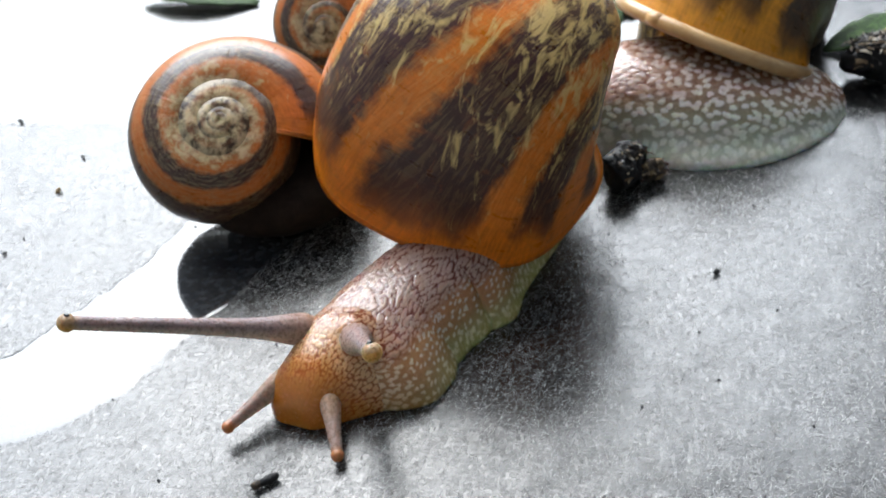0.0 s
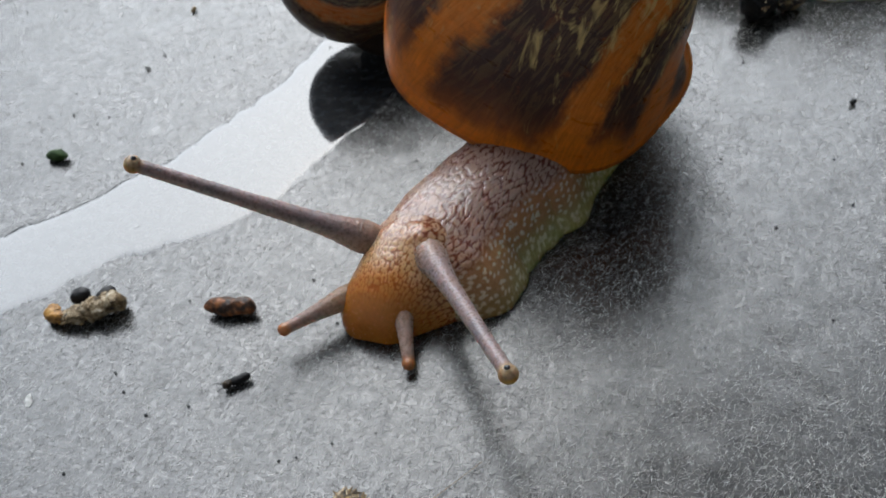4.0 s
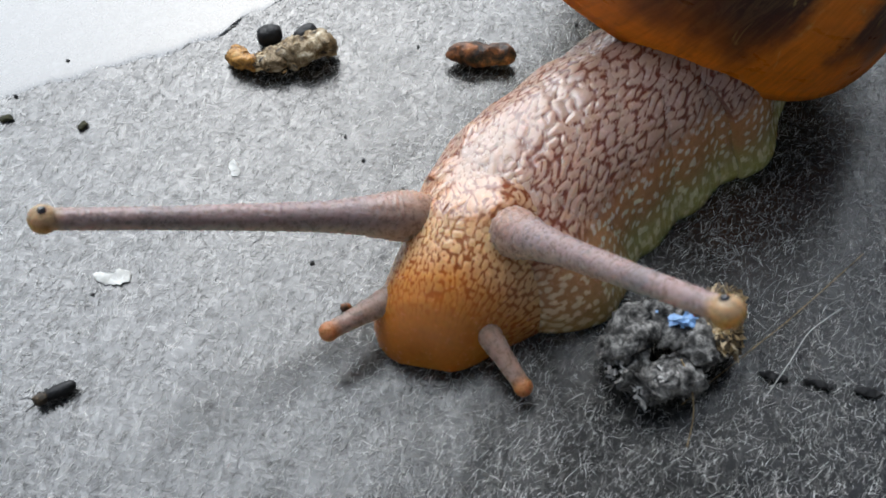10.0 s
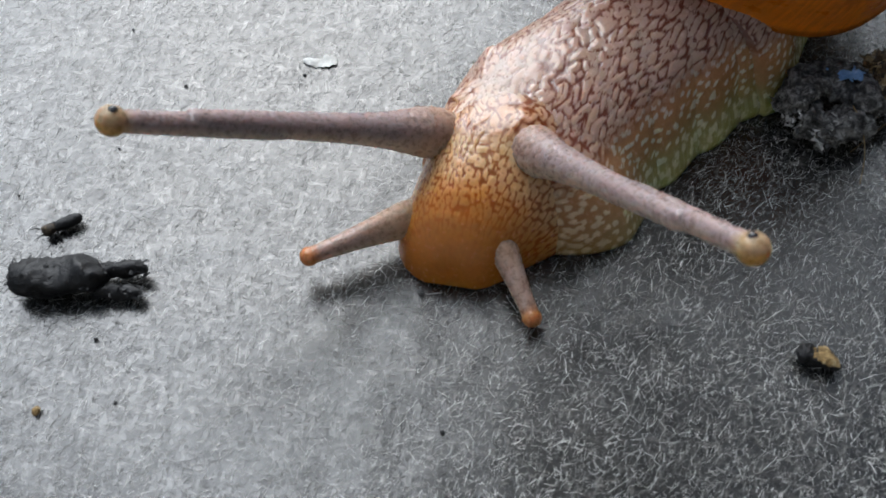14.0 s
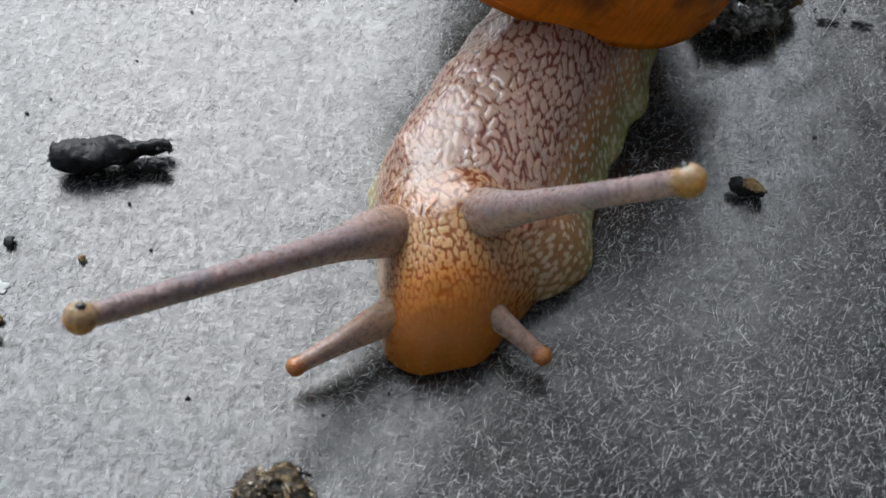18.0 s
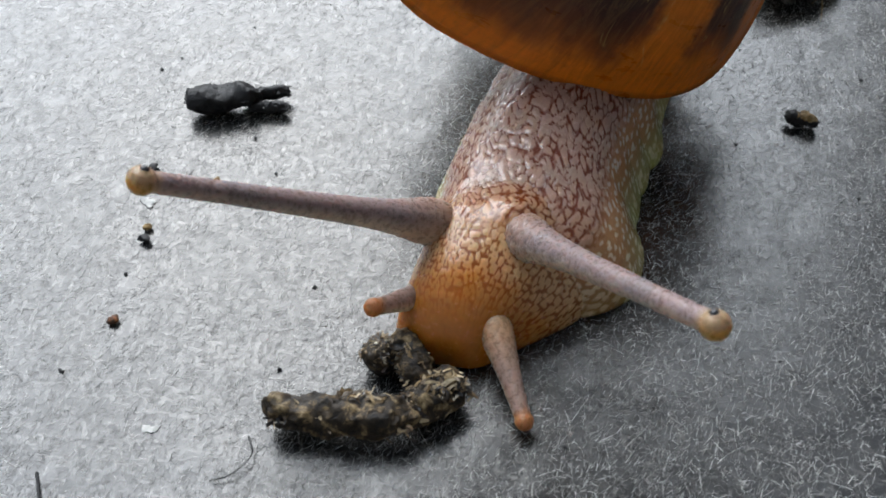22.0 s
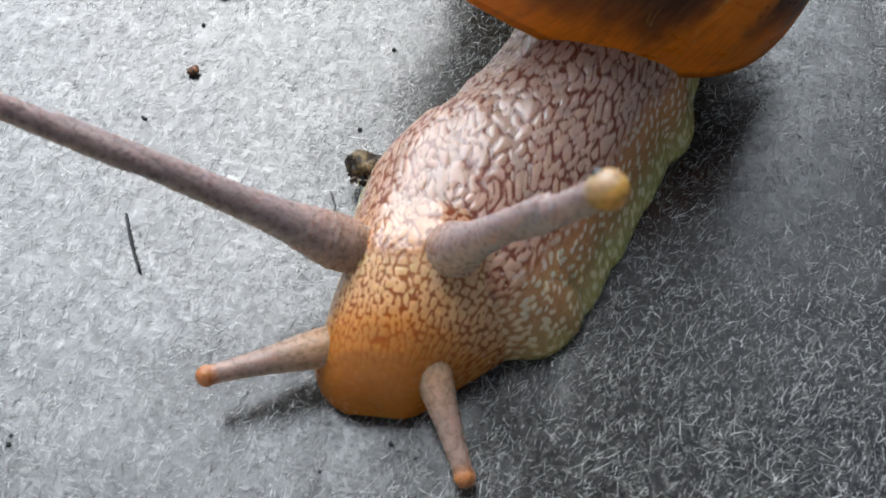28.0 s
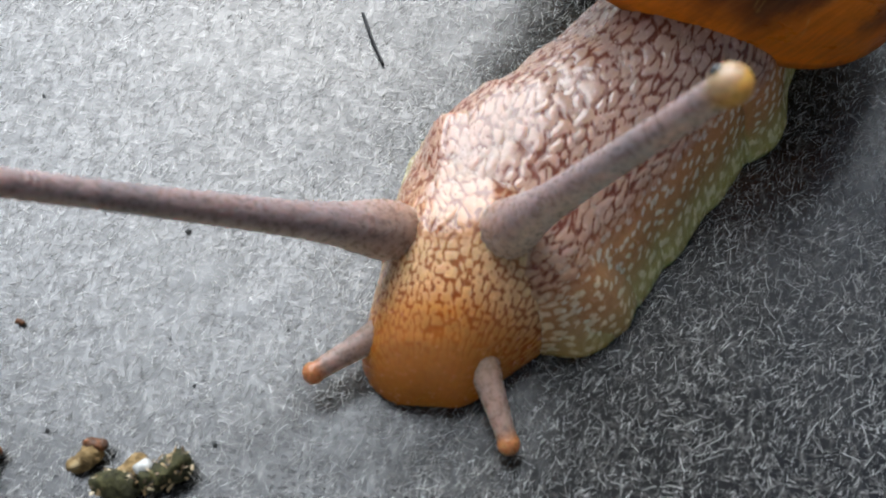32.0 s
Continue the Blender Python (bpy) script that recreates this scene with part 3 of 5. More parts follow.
def build_puddle():
    """A strip of water between two wavering shores, its rim drawn up by a meniscus."""
    low = smooth_line([(-130, 28), (-107, 35.5), (-94, 39.5), (-84, 45), (-74, 51), (-66, 58.5), (-58, 62.5), (-52.8, 67), (-49.8, 74), (-46.3, 81),
                       (-41.5, 92), (-36, 101), (-33, 112)], 150, 0.9, 3)
    high = smooth_line([(-130, 52), (-107, 52), (-88, 58), (-79, 63), (-72, 69.5), (-65.5, 78), (-60, 88), (-56.5, 97), (-52, 108), (-42, 118)], 150, 0.9, 9)
    steps = np.array([0, 0.03, 0.07, 0.13, 0.3, 0.5, 0.7, 0.87, 0.93, 0.97, 1.0])
    rise = np.array([-0.06, 0.035, 0.055, 0.068, 0.075, 0.075, 0.075, 0.068, 0.055, 0.035, -0.06])
    flat = low[:, None] * (1 - steps)[None, :, None] + high[:, None] * steps[None, :, None]
    z = np.repeat(rise[None], len(low), 0)
    z[-1] = -0.06
    v = np.concatenate([flat, z[..., None]], -1).reshape(-1, 3)
    f = grid_faces(len(low), len(steps))[:, ::-1]
    tagged(mesh_part("puddle", v, f, WATER), "shallow strip of clear water on the felt", "puddle", kind="structure")


build_puddle()


# ---- snails ----
def shell_part(parent, mat, size, A, e1, at, turns=4.4, seed=1, lip=0.42, rim=None, label="", wide=1.0, W=2.15, square=1.0, swell=0.0, pinch=0.0):
    """A globular coiled shell. A: the way its tip points; e1: from the axis to the mouth's middle; at: the mouth's middle (mm)."""
    A = Vector(A).normalized()
    e1 = Vector(e1)
    e1 = (e1 - A * e1.dot(A)).normalized()
    e2 = e1.cross(A)
    R, ar, az, H = 8.4 * size, 10.4 * size, 11.2 * size * wide, 13.0 * size
    nt, nv = 330, 84
    th = np.concatenate([np.linspace(-turns * 2 * np.pi, -0.06, nt), [-0.03, 0.0, 0.0, -0.03, -0.3, -0.9]])
    thick = np.concatenate([np.ones(nt), [1.0, 1.012, 0.955, 0.93, 0.92, 0.90]])
    g = W ** (th / (2 * np.pi))
    ph = np.linspace(0, 2 * np.pi, nv, endpoint=False)
    rng = np.random.RandomState(seed)
    ribs = 1 + 0.006 * np.interp(th, np.linspace(-turns * 2 * np.pi, 0, 90), rng.normal(0, 1, 90))
    cs, sn = (np.sign(k) * np.abs(k) ** square for k in (np.cos(ph), np.sin(ph)))
    grow = 1 + swell * np.exp(-((np.where(ph > np.pi, ph - 2 * np.pi, ph) - 0.22) / 0.42) ** 2) - pinch * np.exp(-((ph - 4.75) / 0.70) ** 2)
    near = np.clip(1 + th / 1.5, 0, 1) ** 1.5
    shape = 1 + near[:, None] * (grow - 1)[None]      # the last quarter turn bulges or draws in towards the mouth
    rad = (R + 0 * ph)[None] * g[:, None] + ar * (g * thick * ribs)[:, None] * cs[None] * shape
    hh = -H * g[:, None] + az * (g * thick * ribs)[:, None] * sn[None] * shape
    ct, st = np.cos(th)[:, None], np.sin(th)[:, None]
    E1, E2, AA = np.array(e1), np.array(e2), np.array(A)
    base = np.array(at, float) - R * E1 + H * AA
    v = base + (rad * ct)[..., None] * E1 + (rad * st)[..., None] * E2 + hh[..., None] * AA
    faces = grid_faces(len(th), nv, True)
    band = np.where(ph > np.pi, ph - 2 * np.pi, ph) / np.pi
    turn = (1 + th / (2 * np.pi * 4.4)).clip(0, 1)
    ob = mesh_part("shell", v.reshape(-1, 3), faces, mat, parent, label,
                   {"band": np.tile(band, len(th)), "turn": np.repeat(turn, nv)})
    if lip:
        k = -0.01
        gl = W ** (k / (2 * np.pi))
        ring = []
        for p, out in zip(ph, grow):
            r = R * gl + ar * gl * 0.985 * out * math.copysign(abs(math.cos(p)) ** square, math.cos(p))
            h = -H * gl + az * gl * 0.985 * out * math.copysign(abs(math.sin(p)) ** square, math.sin(p))
            ring.append(base + r * E1 + h * AA + 0.12 * E2)
        ring += ring[:3]
        tv, tf = tube(ring, [lip * size] * len(ring), 8)
        mesh_part("shell_lip", tv, tf, rim or LIP, ob, "thin orange-brown rim of the shell mouth" if rim else "pale thickened rim of the shell mouth")
    return ob


BODY_S = (0.0, 0.15, 0.5, 1.2, 2.2, 3.5, 5.0, 7.0, 9.0, 12.0, 16.0, 20.0, 25.0, 31.0, 38.0, 46.0, 52.0, 55.0)
BODY_W = (0.3, 1.5, 2.4, 3.2, 3.8, 4.2, 4.5, 5.0, 5.9, 6.7, 7.0, 6.9, 6.5, 5.6, 5.0, 4.0, 2.2, 0.4)
BODY_H = (0.5, 1.5, 2.5, 3.6, 4.7, 5.6, 6.3, 6.6, 6.7, 6.9, 7.3, 7.8, 8.3, 8.6, 7.0, 4.0, 1.8, 0.6)


def body_piece(name, s0, s1, origin, parent, margin=4.0, seed=3, step=0.19, label="", lift=0.0, profile=None, flank=0.34, groove=0.62, mat=None, fringe=0.35, coarse=1.0):
    """A rigid stretch of the snail's body, s0 to s1 mm behind the mouth, tucked in at both ends."""
    a, b = max(0.02, s0 - margin), min(54.9, s1 + margin)
    ps, pw, ph_ = profile or (BODY_S, BODY_W, BODY_H)
    b = min(b, ps[-1] - 0.1)
    s = np.arange(a, b, step)
    w, h = np.interp(s, ps, pw), np.interp(s, ps, ph_)
    kern = np.ones(9) / 9
    if len(s) > 30:
        w = np.where(s > 4, np.convolve(np.pad(w, 4, "edge"), kern, "valid"), w)
        h = np.where(s > 4, np.convolve(np.pad(h, 4, "edge"), kern, "valid"), h)
    tuck = np.ones_like(s)
    if s0 > 1:
        tuck *= 1 - 0.16 * np.clip((s0 - s) / margin, 0, 1) ** 2
    if s1 < 54:
        tuck *= 1 - 0.16 * np.clip((s - s1) / margin, 0, 1) ** 2
    nphi = 150
    ph = np.linspace(0.0, np.pi, nphi)
    S, P = np.meshgrid(s, ph, indexing="ij")
    Wd, Hh, Tk = (np.repeat(k[:, None], nphi, 1) for k in (w, h, tuck))
    sp, cp = np.sin(P), np.cos(P)
    skirt = np.exp(-(sp / 0.16) ** 2) * np.clip((S - 7) / 8, 0, 1)
    y = Wd * np.sign(cp) * np.abs(cp) ** 0.86 * (1 + 0.13 * skirt)
    z = Hh * np.abs(sp) ** 0.82
    arc = (P - np.pi / 2) * (Wd + Hh) * 0.52
    # plates on the back: small on the head, long and slanting on the neck
    size_u = np.interp(s, [0, 4, 9, 14, 22, 55], [0.55, 0.62, 0.80, 1.05, 1.15, 1.2])
    size_u = size_u * coarse
    qu = np.cumsum(step / size_u)
    qu = qu + (a / 1.1)
    U = np.repeat(qu[:, None], nphi, 1)
    size_v = np.interp(S, [0, 5, 12, 25, 55], [0.46, 0.50, 0.58, 0.68, 0.72]) * coarse
    V = arc / size_v
    wu = U + 0.28 * np.sin(1.7 * V + 0.6 * U) + 0.22 * np.sin(3.1 * V - 1.3 * U)
    wv = V + 0.55 * np.sin(0.9 * U + 2.0) + 0.18 * U * np.sign(arc) * 0.6 + 0.20 * np.sin(2.9 * U + 1.1 * V)
    c, f1 = cells(wu + 20, wv + 20, seed)
    # here and there neighbouring plates run together
    join = np.sin(2.3 * U + 1.9 * V) * np.sin(1.7 * U - 2.6 * V + 0.8) + 0.5 * np.sin(4.1 * U + 3.3 * V)
    c = np.clip(c + 0.16 * np.clip(join - 0.25, 0, 1) * np.clip((S - 6) / 8, 0, 1), 0, 1)
    rim = np.clip((flank - sp) / 0.2, 0, 1) * np.clip((S - 7) / 6, 0, 1)
    fr = np.abs(((S / groove + 0.6 * np.sin(S * 0.9) + 0.12 * np.sin(sp * 9 + S * 0.7)) % 1.0) - 0.5) * 2
    # round bumps on the flanks, of uneven size
    dot_u = np.interp(s, [0, 7, 12], [0.50, 0.56, 0.80]) * coarse
    du = np.repeat(np.cumsum(step / dot_u)[:, None], nphi, 1) + a / 0.8
    dv = arc / (np.interp(S, [0, 8, 20], [0.44, 0.52, 0.74]) * coarse)
    c2, f1 = cells(du + 9 + 0.2 * np.sin(2.1 * dv), dv + 31 + 0.2 * np.sin(1.7 * du), seed + 1)
    reach = np.interp(S, [0, 7, 12], [0.38, 0.37, 0.32]) + 0.08 * np.sin(5.3 * du + 2.1 * dv) * np.sin(3.7 * dv - 1.9 * du) + 0.2 * (coarse - 1)
    dot = np.clip((reach - f1) / 0.16, 0, 1)
    close = np.interp(S, [0, 7, 11], [1.0, 1.0, 0.0])      # on the head the bumps touch, with narrow grooves between
    dot = dot * (1 - close) + close * np.clip((c2 - 0.17) / 0.46, 0, 1)
    dot = dot * (1 - fringe * rim) + fringe * rim * np.clip(1.4 - 1.5 * fr, 0, 1)
    tilt = np.where(cp > 0, sp, 0.35 + 0.65 * sp)
    upper = np.clip((tilt - np.interp(S, [0, 6, 9, 13, 55], [1.3, 1.15, 0.55, 0.60, 0.60])) / 0.16, 0, 1)
    amp = np.interp(S, [0, 1.2, 3.0, 5, 9, 16, 55], [0.002, 0.01, 0.045, 0.065, 0.09, 0.105, 0.105]) * np.clip(sp / 0.06, 0.25, 1)
    knob = (upper * np.clip(1.6 * c, 0, 1) ** 0.7 + (1 - upper) * 0.6 * (dot * dot * (3 - 2 * dot))) * amp
    ny_, nz_ = cp / (Wd + 1e-6), sp / (Hh + 1e-6)
    ln = np.hypot(ny_, nz_) + 1e-9
    y = y * Tk + knob * ny_ / ln
    z = z * (0.5 + 0.5 * Tk) * 1.0 + knob * nz_ / ln
    z = np.maximum(z, 0.0)
    if profile is None:
        y = y + np.interp(S, [2, 6, 9, 12, 18, 24, 29, 40], [0, 1.0, 2.2, 2.9, 2.4, 1.0, 0.0, 0])   # the body swings out to its left
        y = np.where(y < 0, y * np.interp(S, [3, 7, 11, 16, 24, 32], [1.0, 0.88, 0.73, 0.82, 0.98, 1.05]), y)   # its right side is drawn in
        y = y + (2.9 if lift else 3.3) * np.sin(np.clip((S - 0.4) / 6.5, 0, 1) * np.pi / 2) ** 2 * np.exp(-(np.maximum(S - 6, 0) / 11.0) ** 2) * np.clip(cp * 1.4, 0, 1) * np.clip(1.2 - sp, 0, 1)   # the sole spreads beside the head
        if s0 > 1:
            fore_in = np.clip((s0 - S) / margin, 0, 1)
            back_in = np.clip((S - s1) / margin, 0, 1) * (1.0 if s1 < 54 else 0.0)
            y = np.where(y < 0, y * (1 - 0.60 * fore_in) * (1 - 0.28 * back_in), y * (1 - 0.13 * fore_in ** 2) * (1 - 0.06 * back_in ** 2))
        else:
            back_in = np.clip((S - s1 + 3) / (margin + 3), 0, 1)
            y = np.where(y < 0, y * (1 - 0.55 * back_in), y * (1 - 0.14 * back_in ** 2))
    x = origin - S
    # rounded snout: the front leans in over the mouth
    z = z + lift * np.clip((5 - S) / 5, 0, 1)
    if lift:
        # shoulders round the roots of the eye stalks, and a cleft between the lips
        for ys in (-1.6, 3.4):
            z = z + 0.95 * np.exp(-((x + 1.3) ** 2 + (y - ys) ** 2) / 4.2) * sp
        x = x - 0.6 * np.exp(-(y / 0.5) ** 2 - (S / 1.2) ** 2 - (z / 1.6) ** 2)
    verts = np.stack([x, y, z + 0.02], -1).reshape(-1, 3)
    faces = grid_faces(len(s), nphi).tolist()
    n = len(s)
    for k in range(n - 1):
        faces.append([k * nphi, (k + 1) * nphi, (k + 2) * nphi - 1, (k + 1) * nphi - 1])
    faces.append(list(range(nphi))[::-1])
    faces.append([(n - 1) * nphi + k for k in range(nphi)])
    return mesh_part(name, verts, faces, mat or SKIN, parent, label,
                     {"cell": c.ravel(), "dot": dot.ravel(), "upper": upper.ravel(), "side": sp.ravel(), "back": S.ravel()})


def stalk(name, length, r0, r1, bulb, mat, parent, sag=0.0, label="", flare=0.0, slim=1.0, grainy=0.09):
    """A tentacle piece along +x from its root; bulb: radius of a rounded tip or 0."""
    n = 150
    u = np.linspace(0, 1, n)
    r = r0 + (r1 - r0) * u ** 0.8
    r *= 1 + 0.006 * np.sin(u * length * 5.0)
    r += flare * np.exp(-((u * length / 4.8) ** 2))
    r *= 1 - (1 - slim) * np.exp(-((u * length / 2.2) ** 2))
    if bulb:
        c = (length - bulb) / length
        d = (u - c) * length
        ball = np.sqrt(np.clip(bulb ** 2 - d ** 2, 0, None))
        blend = np.clip((u - c + 1.9 * bulb / length) / (1.2 * bulb / length), 0, 1)
        r = np.maximum(r * (u < c + 0.3 * bulb / length), ball) * blend + r * (1 - blend)
    else:
        r *= np.sqrt(np.clip(1 - ((u - 0.97) / 0.032).clip(0, 1) ** 2, 0.02, 1))
    pts = np.stack([u * length, 0 * u, sag * 4 * u * (1 - u)], 1)
    sides = 32
    v, f = tube(pts, np.maximum(r, 0.02), sides)
    # small grains and wrinkles round the stalk
    k = np.arange(len(v))
    ring, col = k // sides, k % sides
    grain, _ = cells(v[:, 0] / 0.33 + 30, col / sides * 16.0 + 8.0, int(length * 10))
    scale = 1 + grainy * (grain - 0.5) * (v[:, 0] < length - 2.0 * bulb)
    centre = pts[ring]
    top = (v[:, 2] - centre[:, 2]) / (np.maximum(r, 0.05)[ring] * 2) + 0.5
    v = centre + (v - centre) * scale[:, None]
    return mesh_part(name, v, f, mat, parent, label, {"along": np.repeat(u, sides), "top": top})


def ball(name, at, r, mat, parent, label=""):
    bm = bmesh.new()
    bmesh.ops.create_icosphere(bm, subdivisions=2, radius=r * MM, matrix=Matrix.Translation([c * MM for c in at]))
    me = bpy.data.meshes.new(name)
    bm.to_mesh(me)
    bm.free()
    me.polygons.foreach_set("use_smooth", [True] * len(me.polygons))
    me.materials.append(mat)
    ob = new(name, me)
    ob.parent = parent
    if label:
        tagged(ob, label)
    return ob


snail = tagged(new("snail"), "garden snail with a dark-banded orange shell crawling over the felt", "snail")
shell = shell_part(snail, SHELL_MAIN, 1.14, (-0.02, -0.93, 0.34), (0.94, 0.0, -0.30), (-8.6, -3.8, 11.8), seed=4, wide=1.32, lip=0.16, rim=LIP_BROWN, square=0.80, swell=0.18, pinch=0.10,
           label="glossy orange shell with broken purple-brown bands")
body_piece("foot", 27.0, 55.0, 27.0, snail, label="pale greenish foot and tail")
NECK_S = (13.0, 16.0, 19.0, 22.0, 25.0, 28.0)
necks = [body_piece("neck", s - 1.5, s + 1.5, s, snail, 4.4, label="pinkish brown skin with pale raised bumps") for s in NECK_S]
head = body_piece("head", 0.0, 11.5, 7.0, snail, 4.0, label="orange-brown head with a rounded mouth", lift=0.25)
TIP_LEN, LOW_LEN = 13.5, 10.0
STALK_LEN = (20.0, 19.0)
stalks, tips, lows = [], [], []
for stem in STALK_LEN:
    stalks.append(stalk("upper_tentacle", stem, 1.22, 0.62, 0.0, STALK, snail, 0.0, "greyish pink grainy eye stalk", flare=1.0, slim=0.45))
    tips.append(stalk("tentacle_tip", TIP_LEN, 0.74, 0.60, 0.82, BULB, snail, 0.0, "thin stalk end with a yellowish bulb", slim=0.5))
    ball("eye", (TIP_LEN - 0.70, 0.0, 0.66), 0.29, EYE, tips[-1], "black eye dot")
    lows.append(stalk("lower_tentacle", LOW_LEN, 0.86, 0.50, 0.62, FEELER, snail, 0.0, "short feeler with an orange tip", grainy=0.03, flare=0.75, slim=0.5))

# the resting snails behind
def centred(size, A, e1, middle):
    """The mouth's middle of a shell whose coil is centred on middle."""
    A = Vector(A).normalized()
    e1 = Vector(e1)
    e1 = (e1 - A * e1.dot(A)).normalized()
    return tuple(Vector(middle) + e1 * 8.4 * size * 0.75 - A * 4.0 * size)


rest = tagged(new("snail"), "resting snail with a round brown shell, withdrawn, beside the puddle", "snail")
rest.matrix_basis = spot((-48.8, 98), 0)
A_REST, E_REST = (0.23, -0.58, 0.78), (0.84, 0.15, -0.30)
shell_part(rest, SHELL_OLD, 0.86, A_REST, E_REST, centred(0.86, A_REST, E_REST, (1.5, 1.9, 9.8)), turns=4.6, seed=8, W=1.85, lip=0.2, rim=LIP_BROWN,
           label="brown banded shell with a worn grey spire")


def soft_lump(name, parent, mat, length, width, height, at, rz, seed, label):
    v, f = lump_points(length, width, height, 0.0, 0.12, seed, rings=30, sides=24)
    n = len(v)
    ob = mesh_part(name, v, f, mat, parent, label, {"cell": np.tile([0.1, 0.5, 0.9], n)[:n], "dot": np.zeros(n), "upper": np.ones(n), "side": np.full(n, 0.7), "back": np.full(n, 26.0)})
    ob.matrix_basis = pose(at[0] * MM, at[1] * MM, at[2] * MM, 0, 0, rz)
    return ob


soft_lump("foot", rest, SHADED_FOOT, 19.0, 14.0, 8.0, (5.5, 0.5, 0.0), 12, 41, "brown foot drawn in under the resting shell, blackened for the shade there")
far_snail = tagged(new("snail"), "small snail with a pale brown shell behind the others", "snail")
far_snail.matrix_basis = spot((-43.2, 131.5), 0)
A_FAR, E_FAR = (0.12, -0.84, 0.53), (0.95, 0.2, 0.1)
shell_part(far_snail, SHELL_OLD, 0.62, A_FAR, E_FAR, centred(0.62, A_FAR, E_FAR, (0, 0, 9.0)), turns=4.6, seed=12, lip=0.2, rim=LIP_BROWN,
           label="pale brown shell with a cream spire")
soft_lump("foot", far_snail, SKIN, 14.0, 9.0, 5.0, (3.0, 3.0, 0.0), 10, 43, "brown foot drawn in under the shell")
back_snail = tagged(new("snail"), "garden snail with a yellow-lipped shell and a broad pale foot", "snail")
back_snail.matrix_basis = spot((4.5, 121.0), 186)
body_piece("foot", 0.0, 55.0, 27.0, back_snail, step=0.28, seed=11, label="broad pale grey-green foot with bumpy skin", flank=0.70, groove=1.7, mat=SKIN_PALE, fringe=0.25, coarse=1.5,
           profile=((0, 2, 5, 9, 14, 20, 27, 33, 36, 40, 44, 46.5, 47.4), (1, 4, 6, 7.5, 8.5, 10.0, 11.6, 11.6, 11.0, 9.2, 6.4, 3.4, 0.4),
                    (1, 4, 6, 7.5, 8.8, 9.6, 9.4, 8.8, 7.8, 6.2, 4.4, 2.6, 0.4)))
FLIP = Matrix.Rotation(radians(-186), 3, "Z")
shell_part(back_snail, SHELL_YELLOW, 1.2, FLIP @ Vector((-0.741, 0.668, 0.07)), FLIP @ Vector((-0.548, -0.661, 0.512)), FLIP @ Vector((4.0, 8.6, 7.0)), seed=21, lip=0.85,
           label="dark yellow-brown shell with a cream lip")


# ---- crumbs and droppings ----
def thing(name, p, rz, label, category, group=""):
    return tagged(spotted(new(name), p, rz), label, category, group)


def spotted(ob, p, rz):
    ob.matrix_basis = spot(p, rz)
    return ob


def add_lump(name, parent, mat, length, width, height, at=(0, 0, 0), rz=0.0, bend=0.0, rough=0.25, seed=1, label="", **more):
    v, f = lump_points(length, width, height, bend, rough, seed, **more)
    ob = mesh_part(name, v, f, mat, parent, label)
    ob.matrix_basis = pose(at[0] * MM, at[1] * MM, at[2] * MM, 0, 0, rz)
    return ob


def flakes(parent, mat, spots, count, size, seed, label, name="chaff"):
    """Small bent shards stuck on a dropping; spots: (x, y, length, width, height, turn) of the lumps they lie on."""
    rng = np.random.RandomState(seed)
    verts, faces = [], []
    for _ in range(count):
        x, y, ln, wd, ht, rz = spots[rng.randint(len(spots))]
        u, w = rng.uniform(-0.48, 0.48) * ln, rng.uniform(-0.5, 0.5) * wd
        c, s = math.cos(radians(rz)), math.sin(radians(rz))
        fall = math.sqrt(max(0.0, 1 - (2 * w / wd) ** 2)) * (1 - 0.5 * (2 * u / ln) ** 4)
        p = np.array([x + u * c - w * s, y + u * s + w * c, ht * (0.45 + 0.55 * fall)])
        a = radians(rz) + rng.normal(0, 0.9)
        d = np.array([math.cos(a), math.sin(a), rng.normal(0, 0.16)])
        e = np.array([-math.sin(a), math.cos(a), rng.normal(0, 0.35) - 1.2 * (w / wd)])
        half, th = rng.uniform(0.4, 1.0) * size, rng.uniform(0.08, 0.28) * size
        up = np.array([0, 0, 0.10 * size + 0.1 * rng.rand() * size])
        k = len(verts)
        verts += [p - d * half - e * th, p - d * half * 0.9 + e * th, p + up - e * th * 0.9, p + up + e * th, p + d * half - e * th * 0.5, p + d * half + e * th * 0.4]
        verts += [q - np.array([0, 0, 0.09 * size]) for q in verts[k:k + 6]]
        for q in ((0, 2, 3, 1), (2, 4, 5, 3), (6, 7, 9, 8), (8, 9, 11, 10), (0, 1, 7, 6), (4, 10, 11, 5), (0, 6, 8, 2), (2, 8, 10, 4), (1, 3, 9, 7), (3, 5, 11, 9)):
            faces.append([k + j for j in q])
    verts = np.array(verts)
    verts[:, 2] = np.maximum(verts[:, 2], 0.03)
    return mesh_part(name, verts, faces, mat, parent, label, smooth=False)


def single(name, p, rz, mat, length, width, height, label, category, **more):
    v, f = lump_points(length, width, height, **more)
    ob = mesh_part(name, v, f, mat)
    ob.matrix_basis = spot(p, rz)
    return tagged(ob, label, category)


